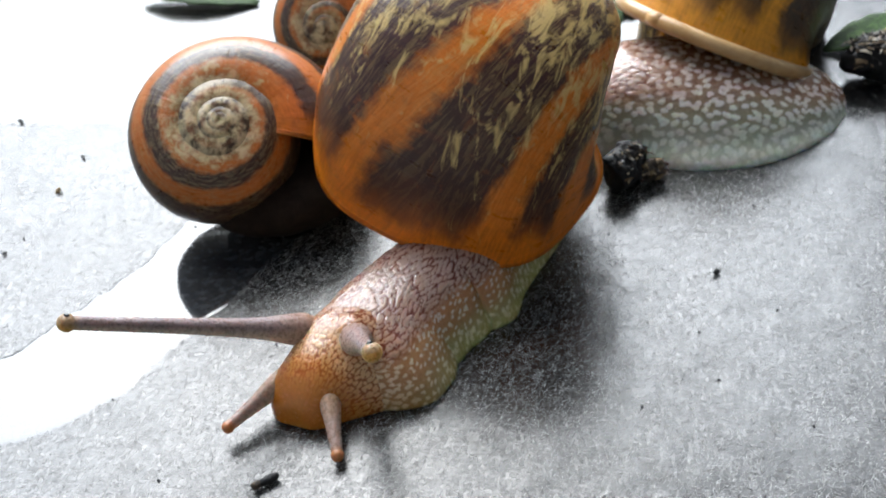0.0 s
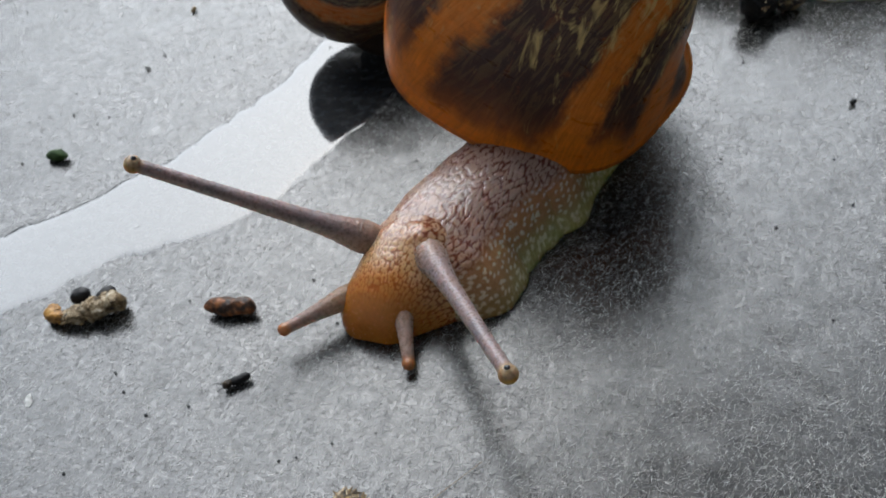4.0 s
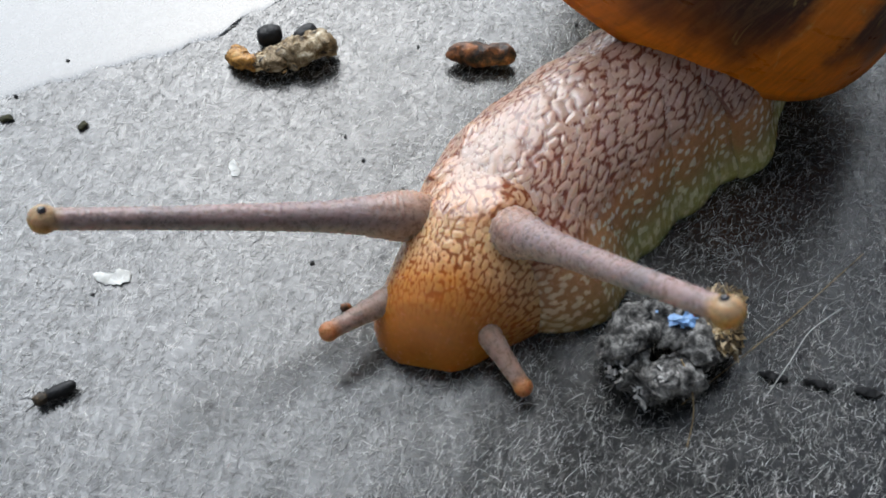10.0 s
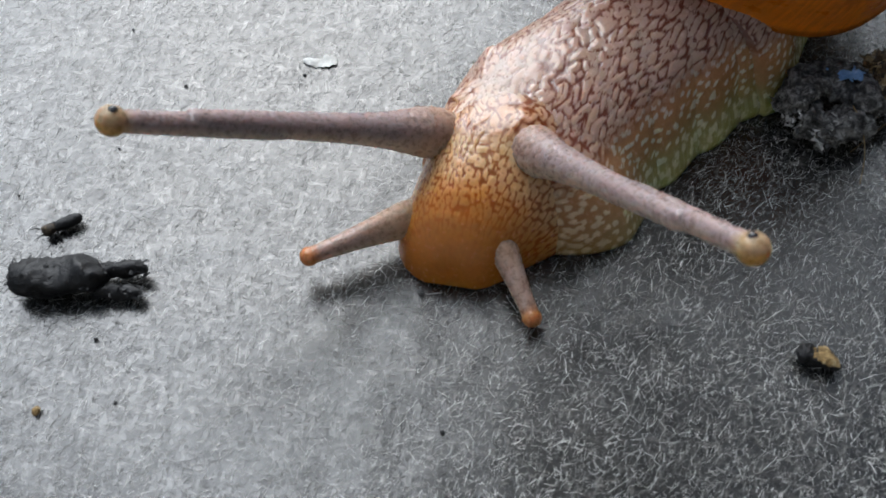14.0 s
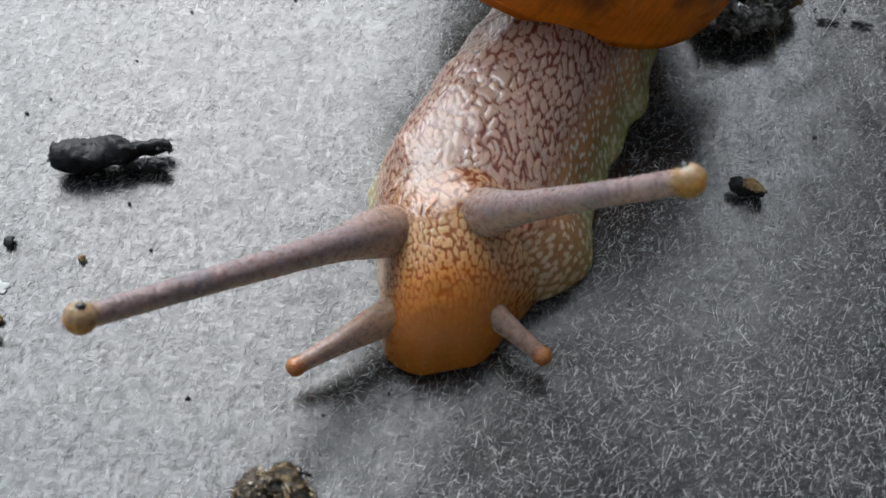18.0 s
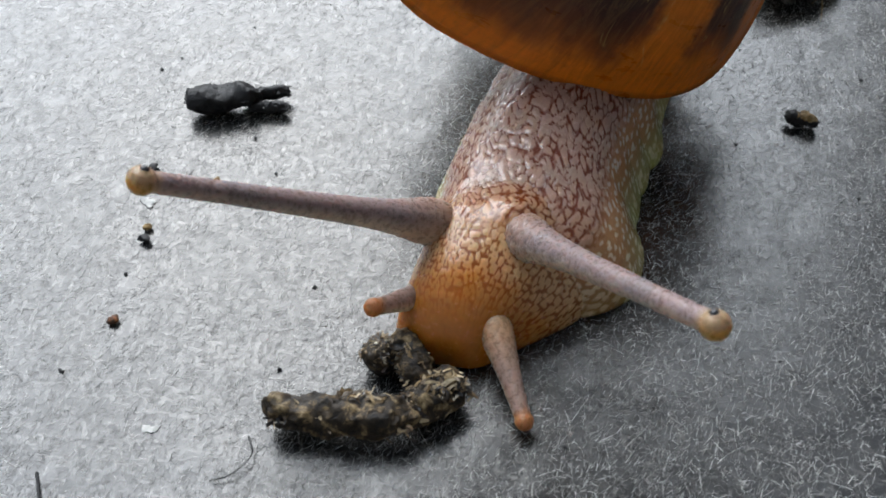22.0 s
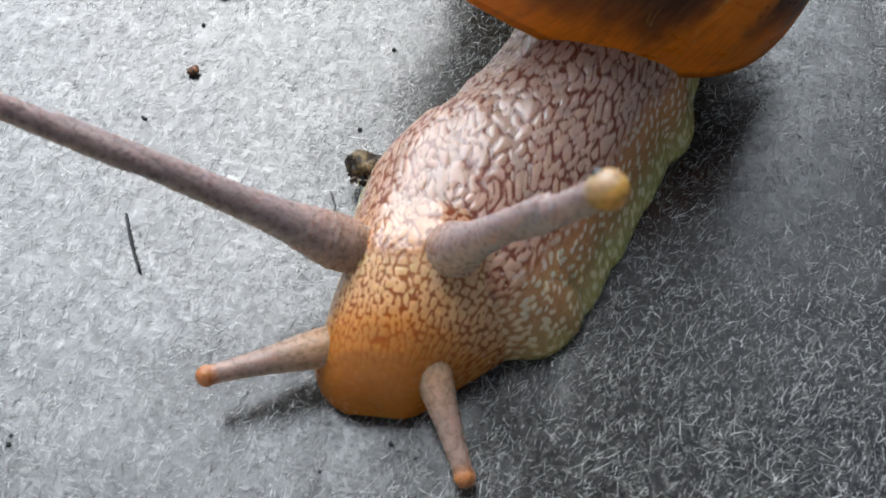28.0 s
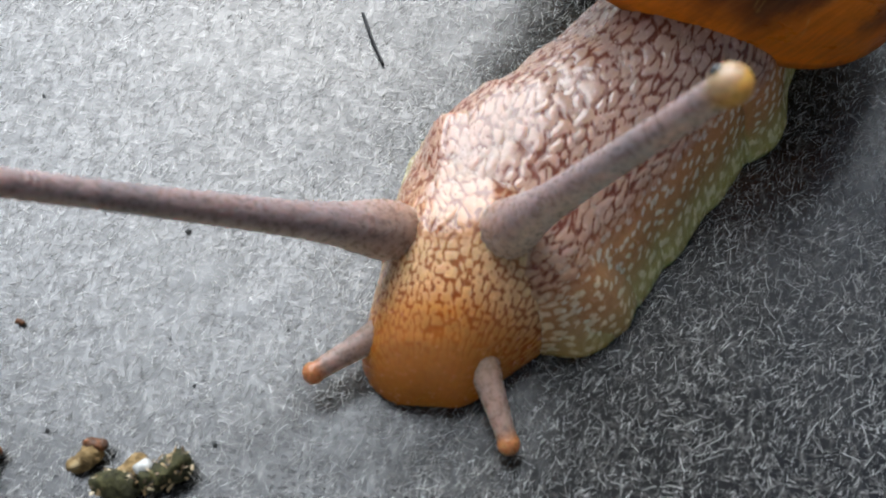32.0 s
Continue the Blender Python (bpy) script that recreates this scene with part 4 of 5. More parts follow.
single("crumb", (-82.0, 73.0), 5, MOSS, 2.8, 1.4, 1.2, "small dark green crumb beside the water", "crumb", seed=3, rough=0.3)
grit = thing("grit_cluster", (-66.3, 50.2), 8, "cluster of amber and grey grit with a black bead", "debris")
add_lump("grain", grit, STONE, 4.6, 2.5, 2.0, (1.6, 0.2, 0), 25, 0.3, 0.5, 4, rings=40, sides=30)
add_lump("grain", grit, STONE, 3.0, 1.9, 1.5, (-0.9, -0.7, 0), 10, 0.0, 0.5, 5, rings=40, sides=30)
add_lump("amber_grain", grit, GOLD, 2.6, 1.5, 1.3, (-3.0, -0.6, 0), -25, 0.4, 0.5, 6, "glossy amber grain", rings=40, sides=30)
add_lump("amber_grain", grit, GOLD, 1.5, 1.1, 1.2, (-4.0, 0.3, 0), 60, 0.0, 0.45, 7, "glossy amber grain", rings=40, sides=30)
flakes(grit, FLAKE_STRAW, ((1.6, 0.2, 4.6, 2.6, 2.1, 25), (-0.9, -0.7, 3.0, 2.0, 1.6, 10)), 110, 0.35, 9, "pale and brown chips")
add_lump("bead", grit, BLACK, 2.0, 1.7, 1.5, (-1.5, 2.2, 0), 20, 0.0, 0.12, 8, "black bead")
add_lump("bead", grit, BLACK, 2.2, 1.4, 1.5, (1.3, 2.2, 0), 60, 0.2, 0.15, 9, "black bead")
single("seed_husk", (-51.4, 52.4), 6, RUST, 5.4, 1.7, 1.6, "rusty brown ribbed seed husk lying on the felt", "seed", seed=15, rough=0.30, rings=40, sides=30)
single("crumb", (-85.8, 41.5), 20, OLIVE, 1.0, 0.6, 0.25, "small olive crumb near the water", "crumb", seed=4, rough=0.35)
single("crumb", (-79.8, 41.7), 60, OLIVE, 0.9, 0.6, 0.25, "small olive crumb near the water", "crumb", seed=6, rough=0.35)
single("red_speck", (-57.0, 29.4), 30, RUST, 0.8, 0.6, 0.6, "tiny red-brown grain on the felt", "speck", seed=2)

ring = thing("dropping", (-36.0, 29.0), 20, "curled grey fibrous dropping with a bright blue flake", "dropping")
def curl(name, parent, mat, rx, ry, r0, r1, a0, a1, at, seed, label, rise=0.0):
    """A rough roll bent round a hole, from angle a0 to a1, its end lifted by rise."""
    n = 90
    a = np.radians(np.linspace(a0, a1, n))
    u = np.linspace(0, 1, n)
    r = (r0 + (r1 - r0) * u) * np.sqrt(np.clip(1 - np.abs(2 * u - 1) ** 9, 0.02, 1))
    pts = np.stack([rx * np.cos(a), ry * np.sin(a), 0.9 * r0 + rise * u ** 2], 1)
    v, f = tube(pts, r, 40)
    v = wobble(v, 0.55, 0.9, seed)
    v = wobble(v, 2.0, 0.36, seed + 3)
    v = wobble(v, 6.0, 0.12, seed + 6)
    v[:, 2] -= v[:, 2].min()
    ob = mesh_part(name, v, f, mat, parent, label)
    ob.matrix_basis = pose(at[0] * MM, at[1] * MM, at[2] * MM)
    return ob


curl("coil", ring, DUNG_GREY, 2.3, 1.7, 1.45, 1.25, -60, 205, (-0.9, -0.1, 0), 31, "pale grey papery roll round a dark hole", 0.5)
curl("coil", ring, DUNG_GREY, 2.2, 1.6, 1.2, 1.35, 185, 318, (-0.9, -0.5, 0), 37, "grey papery roll", 0.2)
add_lump("straw_end", ring, STRAW, 4.6, 2.3, 3.2, (3.4, 0.9, 0), 65, 0.1, 0.55, 34, "straw-coloured frayed end", rings=56, sides=40)
flakes(ring, FLAKE_GREY, ((-0.9, 1.5, 5.0, 2.4, 3.0, 0), (-3.2, -0.2, 3.6, 2.4, 2.8, 90), (1.4, 0.2, 3.4, 2.4, 2.9, 80), (-1.0, -2.1, 4.6, 2.3, 2.6, 5)), 620, 0.42, 5, "grey fibres and crumbs")
flakes(ring, FLAKE_STRAW, ((3.4, 0.9, 4.8, 2.6, 3.2, 65),), 300, 0.55, 6, "straw-coloured chaff")
flakes(ring, BLUE, ((0.9, 0.9, 1.5, 1.1, 3.5, -35),), 16, 0.85, 12, "bright blue flake", "blue_flake")
flakes(ring, BLUE, ((-0.4, 2.0, 0.9, 0.6, 3.4, -60),), 8, 0.55, 13, "bright blue flake", "blue_flake")
hair("fibre", [(-35.6, 27.6, 3.0), (-34.9, 26.6, 2.4), (-34.4, 25.0, 1.0), (-34.6, 23.0, 0.1)], 0.04, STRAW, "pale straw hanging from the grey dropping")

for k, (p, rz) in enumerate((((-29.4, 28.8), -10), ((-26.6, 28.7), -8), ((-23.7, 28.6), -6))):
    single("bark_sliver", p, rz, BLACK, 1.9, 0.5, 0.3, "thin dark sliver in a row on the felt", "sliver", seed=40 + k, rough=0.8, rings=20, sides=12)

husk = thing("black_husk", (-84.2, 8.0), 8, "black forked husk lying on pale felt", "husk")
add_lump("body", husk, BLACK, 6.6, 2.7, 2.1, (-1.2, 0, 0), 0, 0.0, 0.34, 51, "black scaly body", rings=40, sides=30)
add_lump("prong", husk, BLACK, 3.6, 1.1, 1.2, (2.6, 0.75, 0.3), 6, 0.0, 0.3, 52, "black prong")
add_lump("prong", husk, BLACK, 3.4, 1.0, 1.0, (2.6, -0.75, 0.2), -5, 0.0, 0.3, 53, "black prong")
flakes(husk, BLACK, ((-1.2, 0, 6.6, 2.7, 2.2, 0), (2.6, 0.75, 3.6, 1.1, 1.5, 6), (2.6, -0.75, 3.4, 1.0, 1.2, -5)), 140, 0.35, 14, "black scales")
nugget = thing("crumb", (-38.0, 9.2), -10, "dark crumb with a straw-coloured flake on top", "crumb")
add_lump("core", nugget, BLACK, 2.6, 1.4, 1.0, (0, 0, 0), 0, 0.0, 0.6, 56, rings=36, sides=24)
add_lump("flake", nugget, STRAW, 1.9, 1.0, 0.6, (0.3, 0.0, 0.7), -12, 0.0, 0.6, 57, "straw-coloured flake")

bent = thing("dropping", (-68.6, -21.6), 4, "bent dark brown dropping flecked with straw, under the snail's path", "dropping")
add_lump("long_arm", bent, DUNG, 10.4, 2.7, 2.4, (-1.6, -0.9, 0.40), -3, 0.10, 0.42, 61, "dark flaky arm", rings=56, sides=40)
add_lump("elbow", bent, DUNG, 4.4, 2.6, 2.6, (4.4, 0.9, 0.1), 35, 0.0, 0.45, 62, "straw-flecked bend", rings=56, sides=40)
add_lump("short_arm", bent, DUNG, 5.0, 2.3, 2.4, (2.9, 3.3, 0.1), 112, 0.1, 0.45, 63, "straw-flecked arm", rings=56, sides=40)
add_lump("tip", bent, DUNG, 2.6, 2.3, 2.5, (0.6, 4.2, 0.1), 60, 0.0, 0.25, 64, "dark brown end", rings=56, sides=40)

flakes(bent, FLAKE_BROWN, ((-1.6, -0.7, 10.0, 2.7, 2.6, -3), (4.4, 0.9, 4.2, 2.6, 2.7, 35), (2.9, 3.3, 4.8, 2.3, 2.5, 112), (0.6, 4.2, 2.2, 2.3, 2.6, 60)), 620, 0.42, 7, "straw and bark chips")
flakes(bent, FLAKE_STRAW, ((-0.2, 0.0, 4.4, 1.6, 3.0, -3), (4.4, 1.2, 3.6, 2.0, 3.0, 35), (2.9, 3.3, 4.0, 1.8, 2.8, 112)), 110, 0.5, 17, "golden straw chips on top")
crumbs = thing("crumb", (-97.2, -59.6), 30, "tan curled crumb on the felt", "crumb")
add_lump("curl", crumbs, STRAW, 1.9, 1.1, 1.0, (0, 0, 0), 20, 0.4, 0.35, 71, rings=56, sides=40)
add_lump("curl", crumbs, RUST, 1.3, 0.8, 0.9, (0.7, 0.5, 0.3), -30, 0.2, 0.3, 72, rings=56, sides=40)
green = thing("dropping", (-93.9, -60.1), 12, "olive green dropping with a pale blue flake", "dropping")
add_lump("lobe", green, OLIVE, 2.8, 1.6, 1.4, (-1.3, -0.3, 0), 0, 0.0, 0.35, 73, rings=56, sides=40)
add_lump("lobe", green, STRAW, 1.8, 1.2, 1.3, (-0.5, 0.5, 0), 40, 0.0, 0.3, 74, rings=56, sides=40)
add_lump("lobe", green, OLIVE, 3.0, 1.7, 1.7, (1.3, 0.2, 0), 30, 0.1, 0.38, 75, rings=56, sides=40)
add_lump("blue_flake", green, WHITE, 1.1, 0.7, 0.4, (0.2, 0.4, 1.2), 25, 0.0, 0.25, 76, "pale blue-white flake", rings=12, sides=10)
flakes(green, FLAKE_STRAW, ((-1.3, -0.3, 2.6, 1.6, 1.4, 0), (1.3, 0.2, 2.8, 1.7, 1.7, 30)), 90, 0.3, 8, "olive and straw chips")
single("crumb", (-102.6, -60.5), 70, RUST, 2.2, 1.4, 1.3, "reddish crumb on the felt", "crumb", seed=78, rough=0.35)

for k, (p, mat, ln, lab) in enumerate((((-103.7, -52.4), RUST, 0.9, "tiny red-brown grain on the felt"), ((-87.7, -15.2), RUST, 1.3, "small orange-brown grain on the felt"),
                                       ((-83.9, -0.8), STRAW, 1.0, "small olive grain on the felt"), ((-89.3, 0.2), BLACK, 1.5, "small dark grain in a short row"),
                                       ((-88.8, -3.4), WHITE, 1.6, "white scrap in a short row"), ((-87.7, -7.5), BLACK, 1.4, "small dark grain in a short row"),
                                       ((-87.9, -6.2), STRAW, 1.1, "small tan grain in a short row"), ((-73.1, 29.4), WHITE, 2.6, "thin white scrap stuck to the felt"),
                                       ((-67.5, 39.6), WHITE, 1.6, "thin white scrap stuck to the felt"), ((-89.9, -19.5), BLACK, 0.6, "tiny dark grain on the felt"),
                                       ((-82.5, -23.4), WHITE, 1.3, "thin white scrap stuck to the felt"), ((7.3, 88.4), BLACK, 1.4, "small black grain on the felt"),
                                       ((-77.2, 104.1), STRAW, 1.4, "small tan grain on the felt"), ((-77.4, 112.4), BLACK, 1.1, "small dark grain on the felt"),
                                       ((-92.1, 122.2), BLACK, 1.3, "small dark grain on the felt"), ((-78.2, 90.8), BLACK, 1.0, "small dark grain on the felt"))):
    ln *= 1.0 if mat is WHITE else 0.66
    single("grain", p, 14 if ln == 2.6 else 37 * k, mat, ln, ln * (0.45 if mat is WHITE else 0.7), ln * (0.06 if mat is WHITE else 0.55), lab, "grain", seed=80 + k, rough=0.75 if mat is WHITE else 0.6, rings=16, sides=12)

clod = thing("dropping", (-2.5, 105.5), 20, "black crumbly dropping against the snail's shell", "dropping")
add_lump("lobe", clod, BLACK, 6.0, 4.4, 5.0, (0, 0, 0), 40, 0.0, 0.38, 90, rings=56, sides=40)
add_lump("lobe", clod, DUNG, 3.4, 2.6, 2.6, (3.0, -0.5, 0), 10, 0.0, 0.36, 91, rings=56, sides=40)
flakes(clod, FLAKE_BROWN, ((0, 0, 6.0, 4.4, 5.0, 40), (3.0, -0.5, 3.4, 2.6, 2.6, 10)), 200, 0.6, 10, "brown chips")
clod = thing("dropping", (31.0, 130.0), 0, "dark brown crumbly dropping by the pale foot", "dropping")
add_lump("lobe", clod, BLACK, 11.0, 6.5, 6.0, (0, 0, 0), 10, 0.0, 0.36, 92, rings=56, sides=40)
add_lump("lobe", clod, STRAW, 5.5, 3.5, 2.4, (2.0, 1.4, 4.4), 20, 0.0, 0.38, 93, rings=56, sides=40)
flakes(clod, FLAKE_BROWN, ((0, 0, 11.0, 6.5, 6.2, 10),), 260, 0.9, 11, "brown and straw chips")


# ---- leaves behind the snails ----
def leaf(p, rz, length, width, seed, tilt):
    n, m = 18, 9
    rng = np.random.RandomState(seed)
    u, v = np.meshgrid(np.linspace(0, 1, n), np.linspace(-1, 1, m), indexing="ij")
    half = width / 2 * np.sin(np.pi * np.clip(u, 0.02, 1)) ** 0.7
    x, y = u * length, v * half * (1 + 0.05 * np.sin(9 * u * np.pi + seed))
    z = tilt * length * u * (1 - 0.5 * u) + 0.25 * np.abs(v) * half * 0.6 + 0.4
    top = np.stack([x, y, z], -1).reshape(-1, 3)
    low = top - np.array([0, 0, 0.25])
    f = grid_faces(n, m)
    faces = f.tolist() + (f[:, ::-1] + n * m).tolist()
    rim = [k * m for k in range(n)] + [(n - 1) * m + k for k in range(1, m)] + [k * m + m - 1 for k in range(n - 2, -1, -1)] + list(range(m - 2, 0, -1))
    for a, b in zip(rim, rim[1:] + rim[:1]):
        faces.append([a, b, b + n * m, a + n * m])
    ob = mesh_part("leaf", np.vstack([top, low]), faces, MOSS)
    ob.matrix_basis = spot(p, rz)
    return tagged(ob, "dark green leaf lying behind the snails", "leaf", "leaves behind the snails")


for k, (p, rz, ln, wd, tl) in enumerate((((-8, 158), 60, 26, 12, 0.35), ((-2, 150), 100, 18, 9, 0.4), ((24, 137), 20, 16, 7, 0.25), ((-9, 136), 75, 14, 7, 0.5), ((-12, 141), 110, 13, 6, 0.45), ((-66, 160), 170, 24, 8, 0.1))):
    leaf(p, rz, ln, wd, k + 3, tl)


# ---- fibres and specks on the felt ----
def build_fibres():
    """Short straight ridged fibres, most along the felt's grain, in loose clumps."""
    rng = np.random.RandomState(17)
    count = 580000
    cx, cy = rng.uniform(-118, 28, count), rng.uniform(-76, 122, count)
    ang = np.where(rng.rand(count) < 0.5, rng.normal(radians(62), 0.4, count), rng.uniform(0, math.pi, count))
    ln = rng.gamma(2.0, 0.15, count) + 0.15
    wd = rng.uniform(0.005, 0.0125, count)
    wd[rng.rand(count) < 0.04] *= 1.7
    lift = rng.uniform(0.0, 0.03, (count, 2))
    px, py = -np.sin(ang) * wd, np.cos(ang) * wd
    verts = np.empty((count, 6, 3))
    for k, u in enumerate((-0.5, 0.5)):
        x, y = cx + np.cos(ang) * u * ln, cy + np.sin(ang) * u * ln
        z = 0.012 + lift[:, k]
        for j, (side, up) in enumerate(((-1, 0), (0, 0.7), (1, 0))):
            verts[:, 3 * k + j] = np.stack([x + side * px, y + side * py, z + up * wd], 1)
    quads = np.array([[1, 0, 3, 4], [2, 1, 4, 5]])
    faces = (quads[None] + 6 * np.arange(count)[:, None, None]).reshape(-1)
    me = bpy.data.meshes.new("felt_fibres")
    me.vertices.add(6 * count)
    me.vertices.foreach_set("co", (verts * MM).astype(np.float32).ravel())
    me.loops.add(8 * count)
    me.loops.foreach_set("vertex_index", faces.astype(np.int32))
    me.polygons.add(2 * count)
    me.polygons.foreach_set("loop_start", np.arange(0, 8 * count, 4, dtype=np.int32))
    me.update(calc_edges=True)
    me.materials.append(FIBRE)
    tagged(new("felt_fibres", me), "fine pale fibres lying loose on dark felt", "fibres", kind="stuff")


def build_specks():
    rng = np.random.RandomState(23)
    verts, faces = [], []
    for k in range(260):
        x, y = rng.uniform(-115, 20), rng.uniform(-76, 125)
        r = rng.uniform(0.08, 0.2)
        b = len(verts)
        a0 = rng.rand() * 6
        for j in range(5):
            a = a0 + j * 2 * math.pi / 5
            verts.append((x + r * math.cos(a) * rng.uniform(0.7, 1.3), y + r * math.sin(a), 0.02))
        for j in range(5):
            a = a0 + j * 2 * math.pi / 5
            verts.append((x + 0.6 * r * math.cos(a), y + 0.6 * r * math.sin(a), 0.03 + r * 0.8))
        faces += [(b + j, b + (j + 1) % 5, b + 5 + (j + 1) % 5, b + 5 + j) for j in range(5)]
        faces.append(tuple(b + 5 + j for j in range(5)))
    ob = mesh_part("dark_specks", verts, faces, BLACK, smooth=False)
    tagged(ob, "tiny black specks scattered on the felt", "specks", kind="stuff")


build_fibres()
build_specks()
rng_t = random.Random(4)
for cx, cy, n in ((-26.6, 36.4, 7), (-25.2, 33.6, 9), (-26.0, 31.4, 7), (-24.4, 34.8, 6), (-27.4, 38.4, 4)):
    pts, a = [], rng_t.uniform(0, 6.3)
    x, y = cx - 0.6, cy + 0.9
    for k in range(n):
        pts.append((x, y, rng_t.uniform(0.1, 0.7)))
        a += rng_t.uniform(-1.5, 1.5)
        x, y = x + 0.75 * math.cos(a) + 0.08 * (cx - x), y + 0.75 * math.sin(a) + 0.08 * (cy - y)
    hair("thread", pts, 0.022, FIBRE, "thin white tangled thread on the felt")
hair("fibre", [(-76.0, -23.5, 0.2), (-75.4, -25.0, 0.5), (-76.4, -26.4, 0.4), (-77.8, -26.9, 0.2)], 0.05, BLACK, "fine dark curled hair by the dropping")
hair("fibre", [(-88.7, -27.2, 0.1), (-87.6, -29.4, 0.2), (-86.4, -31.4, 0.1)], 0.10, BLACK, "short dark thread on the felt")
hair("fibre", [(-29.9, 27.3, 0.2), (-28.5, 29.8, 0.4), (-27.3, 32.1, 0.3), (-26.0, 33.5, 0.3), (-24.9, 34.6, 0.2)], 0.03, WHITE, "thin white straw across the felt")
hair("fibre", [(-35.0, 26.0, 0.1), (-31.0, 29.8, 1.6), (-28.0, 33.5, 0.3), (-23.0, 39.5, 0.2)], 0.03, STRAW, "thin pale straw across the felt")

# ---- the small crawling insect ----
bug = tagged(new("insect"), "tiny dark springtail crawling over the felt", "insect")
add_lump("abdomen", bug, BLACK, 2.0, 0.85, 0.8, (-0.5, 0, 0.12), 0, 0.0, 0.12, 101)
add_lump("thorax", bug, DUNG, 1.0, 0.8, 0.8, (0.75, 0, 0.15), 0, 0.0, 0.14, 102)
for s in (-1, 1):
    v, f = tube([(1.1, 0.15 * s, 0.5), (1.5, 0.4 * s, 0.75), (1.9, 0.5 * s, 0.7)], [0.06, 0.05, 0.03], 6)
    mesh_part("antenna", v, f, BLACK, bug)
    for x in (-0.2, 0.35, 0.8):
        v, f = tube([(x, 0.3 * s, 0.45), (x + 0.05, 0.6 * s, 0.4), (x - 0.05, 0.85 * s, 0.02)], [0.08, 0.06, 0.04], 6)
        mesh_part("leg", v, f, BLACK, bug)

# ---- movement ----
SNAIL = [
    (0, -19.8, 85.6, -116),
    (0.5, -20.4, 84.1, -116),
    (1, -21.0, 82.5, -116),
    (1.5, -21.7, 80.9, -116),
    (2, -22.3, 79.3, -116),
    (2.5, -23.0, 77.7, -116),
    (3, -23.7, 76.0, -116),
    (3.5, -24.4, 74.3, -116),
    (4, -25.1, 72.6, -116),
    (4.5, -25.9, 70.8, -116),
    (6.5, -29.0, 63.6, -116),
    (7, -29.8, 61.8, -116),
    (7.5, -30.8, 60.1, -116),
    (8, -31.7, 58.3, -116),
    (8.5, -32.8, 56.5, -116),
    (9, -33.8, 54.7, -116),
    (9.5, -34.9, 52.7, -116),
    (10, -36.0, 50.7, -116),
    (10.5, -37.1, 48.7, -116),
    (11, -38.3, 46.7, -116),
    (11.5, -39.5, 44.7, -116),
    (12, -40.6, 42.7, -116),
    (12.5, -41.8, 40.8, -116),
    (13, -43.0, 38.9, -116),
    (13.5, -44.1, 37.0, -116),
    (15.5, -48.5, 29.5, -115),
    (16, -49.4, 27.7, -114),
    (16.5, -50.0, 26.1, -114),
    (17, -50.6, 24.5, -114),
    (17.5, -51.1, 22.9, -113),
    (18, -51.5, 21.4, -113),
    (18.5, -52.0, 19.9, -113),
    (19, -52.5, 18.3, -112),
    (19.5, -53.0, 16.8, -112),
    (20, -53.5, 15.2, -112),
    (20.5, -54.1, 13.5, -111),
    (21, -54.7, 11.9, -111),
    (21.5, -55.4, 10.1, -110),
    (22, -56.1, 8.3, -110),
    (22.5, -56.8, 6.4, -110),
    (23, -57.4, 4.6, -109),
    (23.5, -58.0, 2.7, -109),
    (24, -58.6, 0.9, -109),
    (24.5, -59.0, -0.9, -108),
    (25, -59.4, -2.7, -108),
    (25.5, -59.6, -4.4, -108),
    (26, -59.8, -6.1, -107),
    (26.5, -59.9, -7.6, -107),
    (28.5, -60.2, -13.9, -107),
    (29, -60.6, -15.7, -108),
    (29.5, -61.6, -17.8, -108),
    (30, -62.6, -19.9, -109),
    (30.5, -63.8, -22.1, -110),
    (31, -65.0, -24.3, -110),
    (31.5, -66.3, -26.5, -111),
    (32, -67.6, -28.6, -112),
]
